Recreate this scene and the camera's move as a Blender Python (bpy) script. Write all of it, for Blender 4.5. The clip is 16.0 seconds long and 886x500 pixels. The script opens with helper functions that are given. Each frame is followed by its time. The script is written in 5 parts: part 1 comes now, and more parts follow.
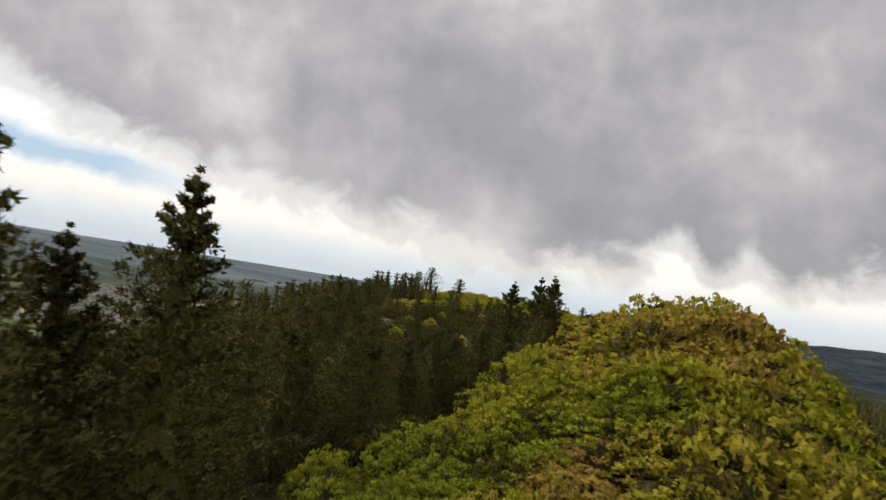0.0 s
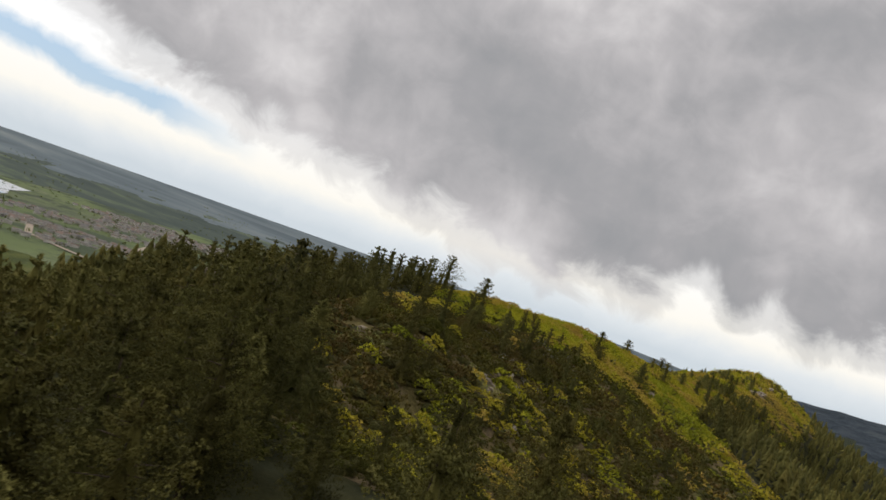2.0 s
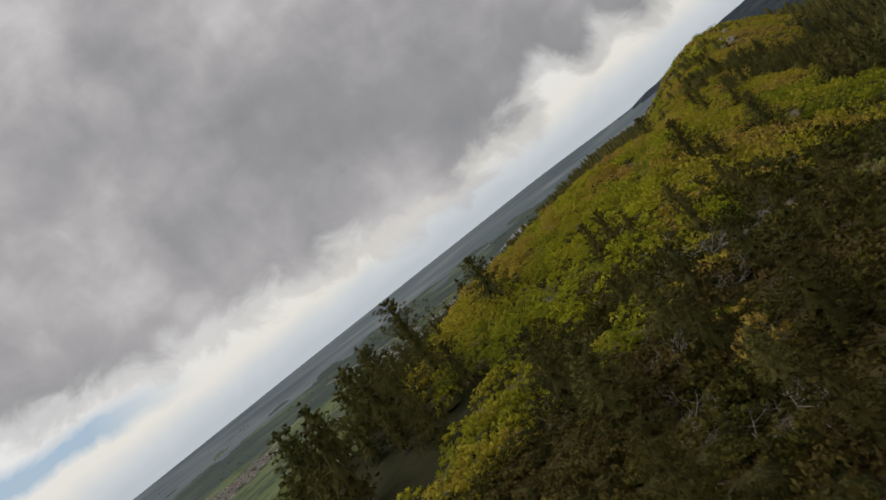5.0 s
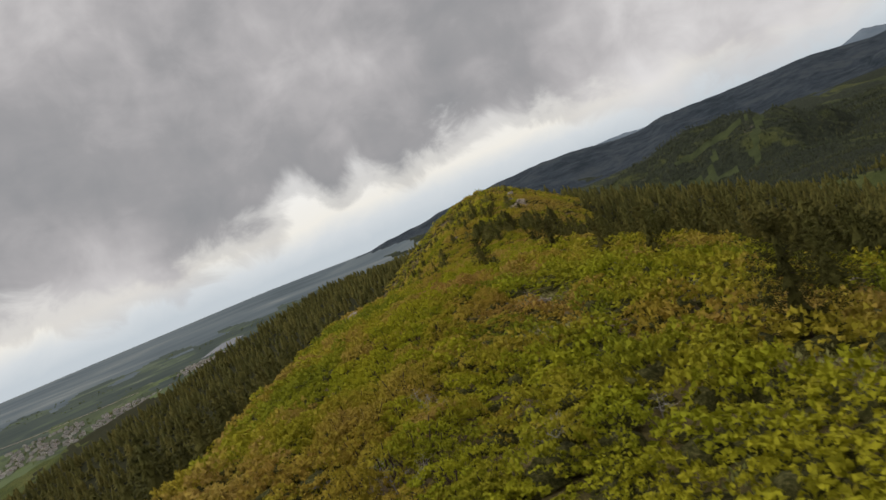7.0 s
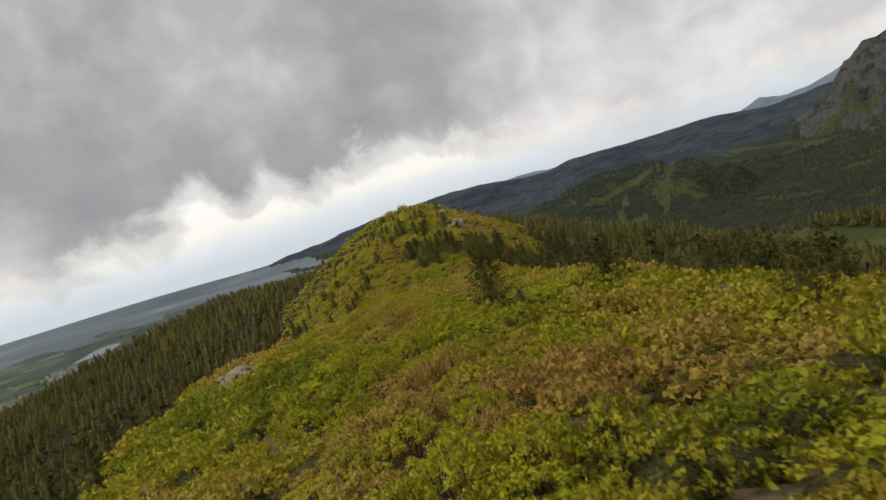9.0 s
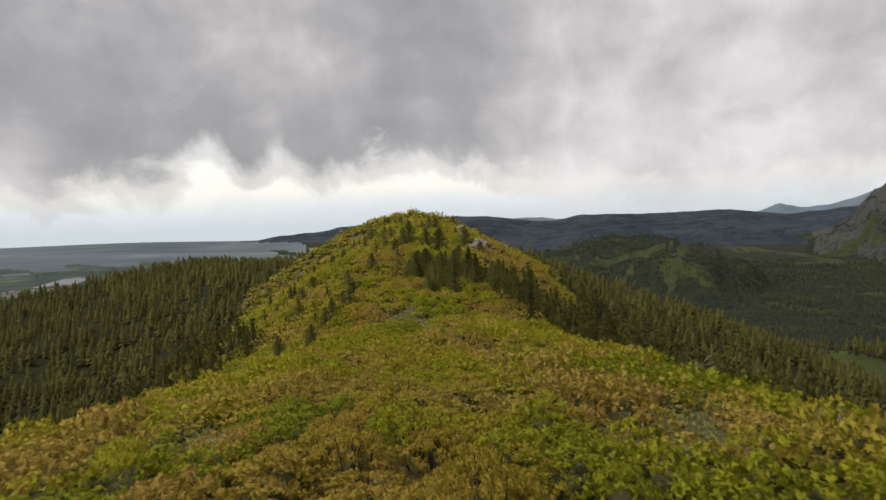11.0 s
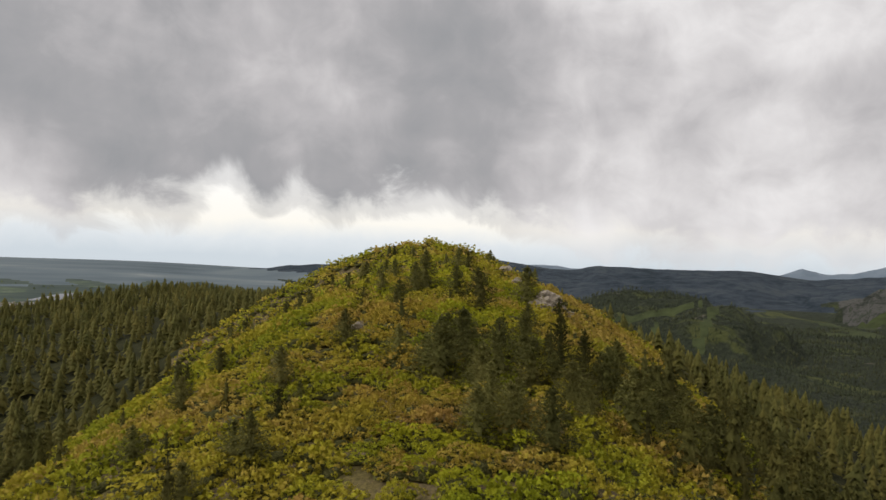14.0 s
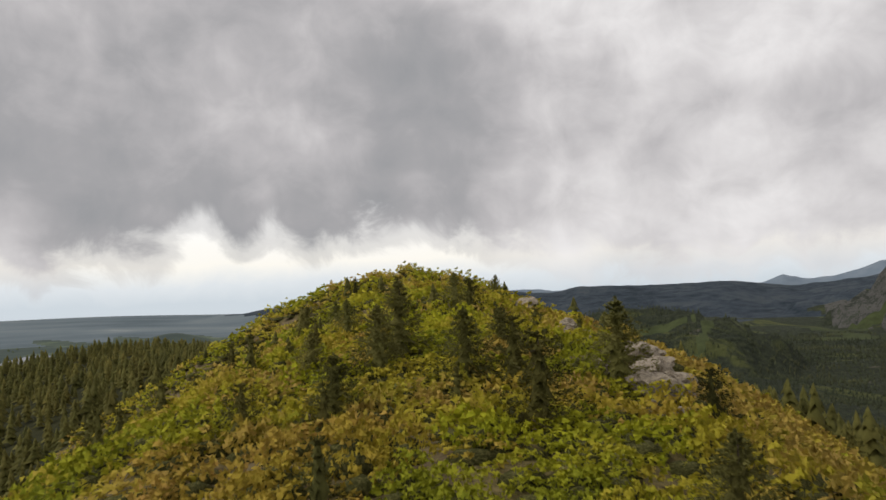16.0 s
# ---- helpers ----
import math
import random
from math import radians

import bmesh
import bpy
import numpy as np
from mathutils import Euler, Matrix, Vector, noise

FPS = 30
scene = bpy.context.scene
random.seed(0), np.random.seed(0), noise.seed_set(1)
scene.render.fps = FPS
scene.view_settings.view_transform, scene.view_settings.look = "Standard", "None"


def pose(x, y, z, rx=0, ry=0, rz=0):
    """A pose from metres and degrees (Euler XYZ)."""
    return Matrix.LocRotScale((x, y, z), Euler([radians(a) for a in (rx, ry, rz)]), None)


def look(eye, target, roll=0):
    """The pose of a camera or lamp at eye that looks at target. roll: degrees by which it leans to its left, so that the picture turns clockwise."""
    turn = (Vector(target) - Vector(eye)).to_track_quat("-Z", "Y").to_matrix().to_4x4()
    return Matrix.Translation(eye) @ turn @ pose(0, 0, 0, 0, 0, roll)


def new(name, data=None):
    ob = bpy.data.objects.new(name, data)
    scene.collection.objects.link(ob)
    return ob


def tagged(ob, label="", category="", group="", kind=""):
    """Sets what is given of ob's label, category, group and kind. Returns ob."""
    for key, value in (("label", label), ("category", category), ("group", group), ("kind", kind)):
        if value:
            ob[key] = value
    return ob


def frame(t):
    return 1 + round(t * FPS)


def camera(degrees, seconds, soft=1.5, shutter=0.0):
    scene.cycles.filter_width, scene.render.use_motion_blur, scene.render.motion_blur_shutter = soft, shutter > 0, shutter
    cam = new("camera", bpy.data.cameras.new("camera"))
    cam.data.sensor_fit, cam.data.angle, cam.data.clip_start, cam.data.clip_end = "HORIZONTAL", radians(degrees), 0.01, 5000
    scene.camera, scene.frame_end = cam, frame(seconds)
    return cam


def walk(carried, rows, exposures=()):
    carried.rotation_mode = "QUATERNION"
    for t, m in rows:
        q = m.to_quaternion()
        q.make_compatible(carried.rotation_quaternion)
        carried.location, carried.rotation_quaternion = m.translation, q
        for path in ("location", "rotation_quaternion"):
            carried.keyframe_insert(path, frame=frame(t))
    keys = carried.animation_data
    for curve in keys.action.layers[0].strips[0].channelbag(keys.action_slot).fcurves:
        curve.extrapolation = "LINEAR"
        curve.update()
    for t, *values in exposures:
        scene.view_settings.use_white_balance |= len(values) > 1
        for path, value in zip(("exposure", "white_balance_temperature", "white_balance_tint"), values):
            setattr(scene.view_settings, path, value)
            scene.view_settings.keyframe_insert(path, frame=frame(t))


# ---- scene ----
cam = camera(61.3, 16.0, shutter=0.12)
PATH = [
    (0, (0.02, 0.00, 0.00), (-3.253, 9.438, 0.473), 9.27),
    (0.5, (-4.22, 12.84, -0.06), (-7.839, 22.163, 0.145), 9.80),
    (1, (-8.78, 25.56, -0.12), (-12.852, 34.695, -0.001), 9.17),
    (1.5, (-13.07, 38.39, 0.19), (-17.058, 47.558, 0.477), 12.70),
    (2, (-17.83, 50.96, 0.48), (-21.379, 60.307, 0.775), 19.54),
    (2.5, (-22.77, 63.34, 0.76), (-26.425, 72.643, 0.939), 30.22),
    (3, (-28.29, 75.33, 1.41), (-32.158, 84.544, 1.629), 33.00),
    (3.2, (-30.50, 79.91, 1.50), (-34.566, 89.046, 1.626), 31.45),
    (5.3, (-45.22, 135.12, 5.26), (-47.665, 144.814, 5.050), -43.16),
    (5.5, (-47.34, 140.32, 5.30), (-49.514, 150.082, 5.075), -42.74),
    (6, (-51.96, 153.41, 5.32), (-53.037, 163.341, 4.892), -39.84),
    (6.5, (-54.97, 166.48, 5.46), (-54.448, 176.449, 4.940), -41.21),
    (7, (-56.44, 180.20, 6.05), (-55.293, 190.124, 5.538), -22.56),
    (7.5, (-57.30, 193.75, 5.84), (-55.626, 203.586, 5.100), -24.72),
    (8, (-57.48, 206.46, 5.74), (-55.284, 216.183, 4.964), -24.15),
    (8.5, (-57.08, 217.93, 5.06), (-54.712, 227.633, 4.557), -18.57),
    (9, (-56.21, 229.42, 5.18), (-53.742, 239.088, 4.537), -16.98),
    (9.5, (-54.82, 240.97, 4.93), (-52.238, 250.618, 4.454), -8.62),
    (9.7, (-54.25, 245.23, 4.80), (-51.596, 254.859, 4.370), -3.16),
    (11.8, (-44.91, 302.45, 2.21), (-42.290, 312.093, 1.871), -2.15),
    (12, (-43.65, 308.18, 2.34), (-40.920, 317.794, 2.000), -4.27),
    (12.5, (-40.57, 322.33, 2.55), (-37.854, 331.958, 2.618), 2.85),
    (13, (-37.47, 336.33, 2.23), (-35.063, 346.034, 2.111), 1.62),
    (13.5, (-34.26, 350.14, 1.90), (-31.834, 359.847, 1.809), 2.02),
    (14, (-31.16, 363.91, 1.73), (-28.684, 373.599, 1.899), 2.00),
    (14.5, (-27.91, 377.78, 1.85), (-25.377, 387.450, 1.798), -3.00),
    (15, (-24.66, 391.42, 1.97), (-22.107, 401.079, 2.485), -0.59),
    (15.5, (-21.18, 405.05, 2.25), (-18.511, 414.687, 2.490), -1.18),
    (16, (-17.71, 418.86, 2.38), (-14.957, 428.457, 2.965), -2.26),
]
walk(cam, [(t, look(eye, target, roll)) for t, eye, target, roll in PATH], [(0, 0.1), (3, 0.0), (5.3, -0.3), (6, -0.3), (6.5, -0.22), (7.5, -0.05), (9, 0.05), (12, 0.08), (16, 0.06)])

# ---- light ----
SUN_AZ, SUN_EL = 285.0, 48.0  # degrees clockwise from +y, and above the horizon


def node(tree, kind, at=None, **values):
    n = tree.nodes.new(kind)
    for key, value in values.items():
        n.inputs[key.replace("_", " ")].default_value = value
    return n


def math_node(tree, op, a, b=None, c=None):
    n = tree.nodes.new("ShaderNodeMath")
    n.operation = op
    for i, v in enumerate((a, b, c)):
        if v is None:
            continue
        if isinstance(v, (int, float)):
            n.inputs[i].default_value = v
        else:
            tree.links.new(v, n.inputs[i])
    return n.outputs[0]


def ramp(tree, fac, stops, smooth="LINEAR"):
    n = tree.nodes.new("ShaderNodeValToRGB")
    n.color_ramp.interpolation = smooth
    while len(n.color_ramp.elements) < len(stops):
        n.color_ramp.elements.new(0.5)
    for e, (p, c) in zip(n.color_ramp.elements, sorted(stops, key=lambda s: s[0])):
        e.position = p
        e.color = (*c, 1) if isinstance(c, tuple) else (c, c, c, 1)
    if fac is not None:
        tree.links.new(fac, n.inputs[0])
    return n.outputs[0]


def mix(tree, fac, a, b, blend="MIX"):
    n = tree.nodes.new("ShaderNodeMix")
    n.data_type, n.blend_type = "RGBA", blend
    for socket, v in ((n.inputs[0], fac), (n.inputs[6], a), (n.inputs[7], b)):
        if isinstance(v, (int, float)):
            socket.default_value = v
        elif isinstance(v, tuple):
            socket.default_value = (*v, 1)
        else:
            tree.links.new(v, socket)
    return n.outputs[2]


def noise_tex(tree, vec, scale, detail=4.0, rough=0.55, distort=0.0):
    n = tree.nodes.new("ShaderNodeTexNoise")
    n.inputs["Scale"].default_value = scale
    n.inputs["Detail"].default_value = detail
    n.inputs["Roughness"].default_value = rough
    n.inputs["Distortion"].default_value = distort
    if vec is not None:
        tree.links.new(vec, n.inputs["Vector"])
    return n.outputs["Fac"]


def mapped(tree, vec, scale=(1, 1, 1), shift=(0, 0, 0)):
    n = tree.nodes.new("ShaderNodeMapping")
    n.inputs["Scale"].default_value = scale
    n.inputs["Location"].default_value = shift
    tree.links.new(vec, n.inputs["Vector"])
    return n.outputs[0]


def build_sky():
    world = bpy.data.worlds.new("overcast_sky")
    scene.world = world
    world.use_nodes = True
    t = world.node_tree
    t.nodes.clear()
    out = t.nodes.new("ShaderNodeOutputWorld")
    bg = t.nodes.new("ShaderNodeBackground")
    sky = t.nodes.new("ShaderNodeTexSky")
    sky.sky_type, sky.sun_disc = "NISHITA", False
    sky.sun_elevation, sky.sun_rotation = radians(SUN_EL), radians(SUN_AZ)
    tint = t.nodes.new("ShaderNodeVectorMath")
    tint.operation = "SCALE"
    tint.inputs["Scale"].default_value = 0.09
    t.links.new(sky.outputs[0], tint.inputs[0])
    co = t.nodes.new("ShaderNodeTexCoord").outputs["Generated"]
    sep = t.nodes.new("ShaderNodeSeparateXYZ")
    t.links.new(co, sep.inputs[0])
    x, y, z = sep.outputs
    el = math_node(t, "MULTIPLY", math_node(t, "ARCSINE", z), 180 / math.pi)
    az = math_node(t, "MULTIPLY", math_node(t, "ARCTAN2", x, y), 180 / math.pi)
    # soft clouds in bearing and height, drawn out upwards near the lower edge
    comb = t.nodes.new("ShaderNodeCombineXYZ")
    t.links.new(math_node(t, "DIVIDE", az, 17.0), comb.inputs[0])
    t.links.new(math_node(t, "DIVIDE", el, 11.0), comb.inputs[1])
    view = comb.outputs[0]
    big = noise_tex(t, mapped(t, view, (1, 1, 1), (2.3, 0.4, 0)), 0.9, 3, 0.45, 0.3)
    mid = noise_tex(t, mapped(t, view, (1, 1, 1), (7.1, 3.0, 0)), 1.9, 4, 0.5, 0.35)
    fall = noise_tex(t, mapped(t, view, (2.6, 0.7, 1), (1.0, 5.0, 0)), 1.5, 3, 0.5, 0.2)
    low = noise_tex(t, mapped(t, view, (2.2, 1.5, 1), (4.0, 1.0, 0)), 2.0, 5, 0.6, 0.5)
    shade = math_node(t, "ADD", math_node(t, "MULTIPLY", big, 0.58), math_node(t, "MULTIPLY", mid, 0.26))
    shade = math_node(t, "ADD", shade, math_node(t, "MULTIPLY", fall, 0.16))
    shade = math_node(t, "ADD", math_node(t, "MULTIPLY", math_node(t, "SUBTRACT", shade, 0.5), 1.12), 0.5)
    # the lower edge of the dark layer, by bearing from -60 to 60 degrees
    edge = [(-58, 11.5), (-50, 8.3), (-44, 6.2), (-37, 5.4), (-28, 4.2), (-19, 2.6), (-13, 1.4), (-8, 3.0),
            (-5, 2.8), (-2, 5.6), (0.5, 3.0), (3, 5.2), (6, 2.4), (10, 4.2), (14, 4.4), (17, 3.4),
            (21, 2.6), (26, 1.6), (32, 0.8), (40, 1.4), (50, 1.8)]
    stops = [((a + 60) / 120, e / 20) for a, e in edge]
    edge_el = math_node(t, "MULTIPLY", ramp(t, math_node(t, "DIVIDE", math_node(t, "ADD", az, 60.0), 120.0), stops), 20.0)
    rag = math_node(t, "MULTIPLY", math_node(t, "SUBTRACT", low, 0.5), 6.0)
    over = math_node(t, "ADD", math_node(t, "SUBTRACT", el, edge_el), rag)
    deck = ramp(t, math_node(t, "DIVIDE", math_node(t, "ADD", over, 1.2), 3.6), [(0.0, 0.0), (0.4, 0.4), (1.0, 1.0)], "EASE")
    lift = math_node(t, "ADD", shade, math_node(t, "MULTIPLY", math_node(t, "SUBTRACT", low, 0.5), 0.2))
    # thinner, lighter cloud to the right
    east = math_node(t, "MULTIPLY", math_node(t, "MAXIMUM", math_node(t, "SUBTRACT", az, 12.0), 0.0), 0.005)
    lift = math_node(t, "ADD", lift, math_node(t, "MINIMUM", east, 0.13))
    heavy = ramp(t, math_node(t, "DIVIDE", math_node(t, "ADD", az, 60.0), 120.0), [(0.36, 0.0), (0.46, 1.0), (0.58, 1.0), (0.78, 0.0)], "EASE")
    lift = math_node(t, "SUBTRACT", lift, math_node(t, "MULTIPLY", heavy, 0.065))
    high = math_node(t, "MULTIPLY", math_node(t, "MAXIMUM", math_node(t, "SUBTRACT", el, 12.0), 0.0), 0.003)
    lift = math_node(t, "ADD", lift, math_node(t, "MINIMUM", high, 0.06))
    cloud = ramp(t, lift, [(0.30, (0.305, 0.31, 0.325)), (0.42, (0.37, 0.365, 0.377)), (0.52, (0.48, 0.465, 0.475)), (0.62, (0.63, 0.61, 0.615)), (0.74, (0.82, 0.80, 0.80)), (0.9, (0.93, 0.92, 0.92))])
    # the bright strip under the layer, with pale blue haze next to the ground
    strip = ramp(t, math_node(t, "DIVIDE", math_node(t, "ADD", el, math_node(t, "MULTIPLY", rag, 0.25)), 8.0),
                 [(0.0, (0.60, 0.66, 0.71)), (0.16, (0.72, 0.76, 0.79)), (0.34, (0.95, 0.92, 0.85)), (0.7, (0.98, 0.97, 0.95)), (1.0, (0.98, 0.98, 0.98))])
    lean = math_node(t, "ADD", math_node(t, "SUBTRACT", el, 5.0), math_node(t, "MULTIPLY", math_node(t, "ADD", az, 48.0), 0.10))
    ridge_el = math_node(t, "ADD", math_node(t, "ABSOLUTE", math_node(t, "ADD", lean, math_node(t, "MULTIPLY", rag, 0.35))), 0.0)
    thin = ramp(t, math_node(t, "DIVIDE", ridge_el, 1.6), [(0.25, 1.0), (0.8, 0.0)])
    west = ramp(t, math_node(t, "DIVIDE", math_node(t, "SUBTRACT", -36.0, az), 8.0), [(0.0, 0.0), (1.0, 1.0)])
    hole = math_node(t, "MULTIPLY", thin, west)
    blue = mix(t, 0.65, tint.outputs[0], (0.36, 0.54, 0.78))
    below = mix(t, math_node(t, "MULTIPLY", hole, 0.95), strip, blue)
    sky_colour = mix(t, deck, below, cloud)
    t.links.new(sky_colour, bg.inputs[0])
    bg.inputs[1].default_value = 1.0
    t.links.new(bg.outputs[0], out.inputs[0])


build_sky()
sun = new("sun", bpy.data.lights.new("sun", "SUN"))
sun.data.energy, sun.data.angle, sun.data.color = 1.9, radians(25), (1.0, 0.96, 0.9)
sun_from = Vector((math.sin(radians(SUN_AZ)) * math.cos(radians(SUN_EL)), math.cos(radians(SUN_AZ)) * math.cos(radians(SUN_EL)), math.sin(radians(SUN_EL))))
sun.matrix_world = look(sun_from * 100, (0, 0, 0))

# ---- materials ----


def material(name, rough=0.9):
    m = bpy.data.materials.new(name)
    m.use_nodes = True
    t = m.node_tree
    t.nodes.clear()
    out = t.nodes.new("ShaderNodeOutputMaterial")
    b = t.nodes.new("ShaderNodeBsdfPrincipled")
    b.inputs["Roughness"].default_value = rough
    b.inputs["Specular IOR Level"].default_value = 0.08
    t.links.new(b.outputs[0], out.inputs[0])
    pos = t.nodes.new("ShaderNodeNewGeometry").outputs["Position"]
    return m, t, b, out, pos


def bump(t, b, height, strength, distance):
    n = t.nodes.new("ShaderNodeBump")
    n.inputs["Strength"].default_value, n.inputs["Distance"].default_value = strength, distance
    t.links.new(height, n.inputs["Height"])
    t.links.new(n.outputs[0], b.inputs["Normal"])


def island(t):
    return t.nodes.new("ShaderNodeNewGeometry").outputs["Random Per Island"]


def leaf_material(name, stops, patch=0.035, through_light=0.25, grain=0.35, rough=0.8, clones=0.0, relief=12.0, lift=0.0, each=0.0):
    """Foliage: colour in patches of some metres, each tuft a little lighter or darker, fine leafy relief."""
    m, t, b, out, pos = material(name, rough)
    wide = noise_tex(t, pos, patch, 3, 0.6, 0.4)
    fine = noise_tex(t, mapped(t, pos, (1, 1, 1), (31, 7, 3)), patch * 9, 2, 0.6)
    f = math_node(t, "ADD", math_node(t, "MULTIPLY", wide, 0.7), math_node(t, "MULTIPLY", fine, 0.3))
    if clones:
        bend = t.nodes.new("ShaderNodeTexNoise")
        bend.inputs["Scale"].default_value = 0.3
        t.links.new(pos, bend.inputs["Vector"])
        push = t.nodes.new("ShaderNodeVectorMath")
        push.operation = "MULTIPLY_ADD"
        push.inputs[1].default_value = (5, 5, 0)
        t.links.new(bend.outputs["Color"], push.inputs[0])
        t.links.new(mapped(t, pos, (1, 1, 0)), push.inputs[2])
        cell = t.nodes.new("ShaderNodeTexVoronoi")
        cell.inputs["Scale"].default_value = clones
        t.links.new(push.outputs[0], cell.inputs["Vector"])
        one = t.nodes.new("ShaderNodeSeparateColor")
        t.links.new(cell.outputs["Color"], one.inputs[0])
        f = math_node(t, "ADD", math_node(t, "MULTIPLY", f, 0.65), math_node(t, "ADD", 0.075, math_node(t, "MULTIPLY", one.outputs[0], 0.20)))
    colour = ramp(t, f, stops)
    tuft = noise_tex(t, mapped(t, pos, (1, 1, 1), (3, 17, 5)), 0.9, 2, 0.6)
    speck = noise_tex(t, pos, relief, 3, 0.7)
    lum = math_node(t, "ADD", 0.25 + lift - grain, math_node(t, "MULTIPLY", island(t), 2 * grain))
    lum = math_node(t, "ADD", lum, math_node(t, "MULTIPLY", tuft, 0.7))
    lum = math_node(t, "ADD", lum, math_node(t, "ADD", 0.2, math_node(t, "MULTIPLY", speck, 0.4)))
    if each:  # every plant has its own tone, and every stand
        own = t.nodes.new("ShaderNodeObjectInfo").outputs["Random"]
        stand = ramp(t, noise_tex(t, mapped(t, pos, (1, 1, 0.3), (8, 2, 0)), 0.24, 2, 0.5), [(0.32, 0.0), (0.68, 1.0)])
        lum = math_node(t, "MULTIPLY", lum, math_node(t, "ADD", 1 - each, math_node(t, "MULTIPLY", math_node(t, "ADD", own, stand), each)))
    sc = t.nodes.new("ShaderNodeVectorMath")
    sc.operation = "SCALE"
    t.links.new(colour, sc.inputs[0])
    t.links.new(lum, sc.inputs["Scale"])
    t.links.new(sc.outputs[0], b.inputs["Base Color"])
    bump(t, b, speck, 1.0, 0.9 / relief)
    tr = t.nodes.new("ShaderNodeBsdfTranslucent")
    t.links.new(sc.outputs[0], tr.inputs[0])
    ms = t.nodes.new("ShaderNodeMixShader")
    ms.inputs[0].default_value = through_light
    t.links.new(b.outputs[0], ms.inputs[1])
    t.links.new(tr.outputs[0], ms.inputs[2])
    t.links.new(ms.outputs[0], out.inputs[0])
    return m


NEEDLES = leaf_material("spruce_needles", [(0.35, (0.064, 0.066, 0.020)), (0.5, (0.094, 0.088, 0.024)), (0.65, (0.125, 0.107, 0.028))], 0.06, 0.2, 0.10, relief=9.0, each=0.45)
# lighter copy of the spruce needles, for light on the smaller near spruces
LIT_NEEDLES = leaf_material("lit_spruce_needles", [(0.35, (0.130, 0.132, 0.040)), (0.5, (0.180, 0.172, 0.050)), (0.65, (0.230, 0.205, 0.062))], 0.06, 0.3, 0.12, relief=9.0, each=0.35)
PINE = leaf_material("pine_needles", [(0.35, (0.064, 0.066, 0.020)), (0.5, (0.092, 0.087, 0.023)), (0.65, (0.125, 0.106, 0.028))], 0.06, 0.22, 0.10, relief=9.0, each=0.45)
OAK_TONES = [(0.36, (0.138, 0.154, 0.013)), (0.42, (0.186, 0.190, 0.014)), (0.48, (0.232, 0.212, 0.017)), (0.53, (0.262, 0.218, 0.023)), (0.57, (0.276, 0.206, 0.036)), (0.61, (0.268, 0.184, 0.046)), (0.65, (0.228, 0.196, 0.023)), (0.70, (0.160, 0.172, 0.014))]
OAK = leaf_material("oak_leaves", OAK_TONES, 0.045, 0.3, 0.06, clones=0.13, lift=0.76)
RUSSET = leaf_material("russet_leaves", [(0.38, (0.255, 0.208, 0.022)), (0.5, (0.278, 0.200, 0.032)), (0.62, (0.285, 0.178, 0.048))], 0.09, 0.3, 0.06, lift=0.62)
LUSH = leaf_material("lush_leaves", [(0.38, (0.182, 0.198, 0.012)), (0.5, (0.230, 0.228, 0.014)), (0.62, (0.270, 0.250, 0.017))], 0.09, 0.3, 0.06, lift=0.72)
DRY = leaf_material("dry_leaves", [(0.38, (0.075, 0.080, 0.012)), (0.5, (0.10, 0.088, 0.018)), (0.62, (0.13, 0.088, 0.03))], 0.07, 0.2, 0.15)
FAR_LEAF = leaf_material("far_leaves", [(0.4, (0.09, 0.12, 0.03)), (0.6, (0.13, 0.14, 0.04))], 0.02, 0.2, 0.3, relief=2.0)
FAR_NEEDLES = leaf_material("far_needles", [(0.35, (0.034, 0.042, 0.026)), (0.5, (0.050, 0.058, 0.032)), (0.65, (0.078, 0.080, 0.038))], 0.008, 0.1, 0.3, relief=1.0)


def bark_material():
    m, t, b, out, pos = material("bark", 0.95)
    f = noise_tex(t, mapped(t, pos, (6, 6, 1)), 3.0, 5, 0.7)
    t.links.new(ramp(t, f, [(0.3, (0.035, 0.026, 0.02)), (0.7, (0.12, 0.09, 0.07))]), b.inputs["Base Color"])
    bump(t, b, f, 0.6, 0.03)
    return m


def deadwood_material():
    m, t, b, out, pos = material("grey_deadwood", 0.9)
    f = noise_tex(t, mapped(t, pos, (8, 8, 2)), 4.0, 4, 0.6)
    t.links.new(ramp(t, f, [(0.3, (0.20, 0.18, 0.15)), (0.7, (0.42, 0.39, 0.34))]), b.inputs["Base Color"])
    return m


def rock_material(name, stops, scale=0.6, relief=0.15):
    m, t, b, out, pos = material(name, 0.95)
    f = noise_tex(t, pos, scale, 8, 0.65, 0.5)
    g = noise_tex(t, mapped(t, pos, (1, 1, 2.5)), scale * 5, 6, 0.7)
    s = math_node(t, "ADD", math_node(t, "MULTIPLY", f, 0.6), math_node(t, "MULTIPLY", g, 0.4))
    t.links.new(ramp(t, s, stops), b.inputs["Base Color"])
    bump(t, b, s, 0.9, relief)
    return m


BARK, DEADWOOD = bark_material(), deadwood_material()


def shaded_twig_material():
    m, t, b, out, pos = material("shaded_twig_mass", 0.95)
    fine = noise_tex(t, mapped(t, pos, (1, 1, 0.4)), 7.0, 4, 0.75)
    # dark tones stand for twigs and for the shade between leaf tufts
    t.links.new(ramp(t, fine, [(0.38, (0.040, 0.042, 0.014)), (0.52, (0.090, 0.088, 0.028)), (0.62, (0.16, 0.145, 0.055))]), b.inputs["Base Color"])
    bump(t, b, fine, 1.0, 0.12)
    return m


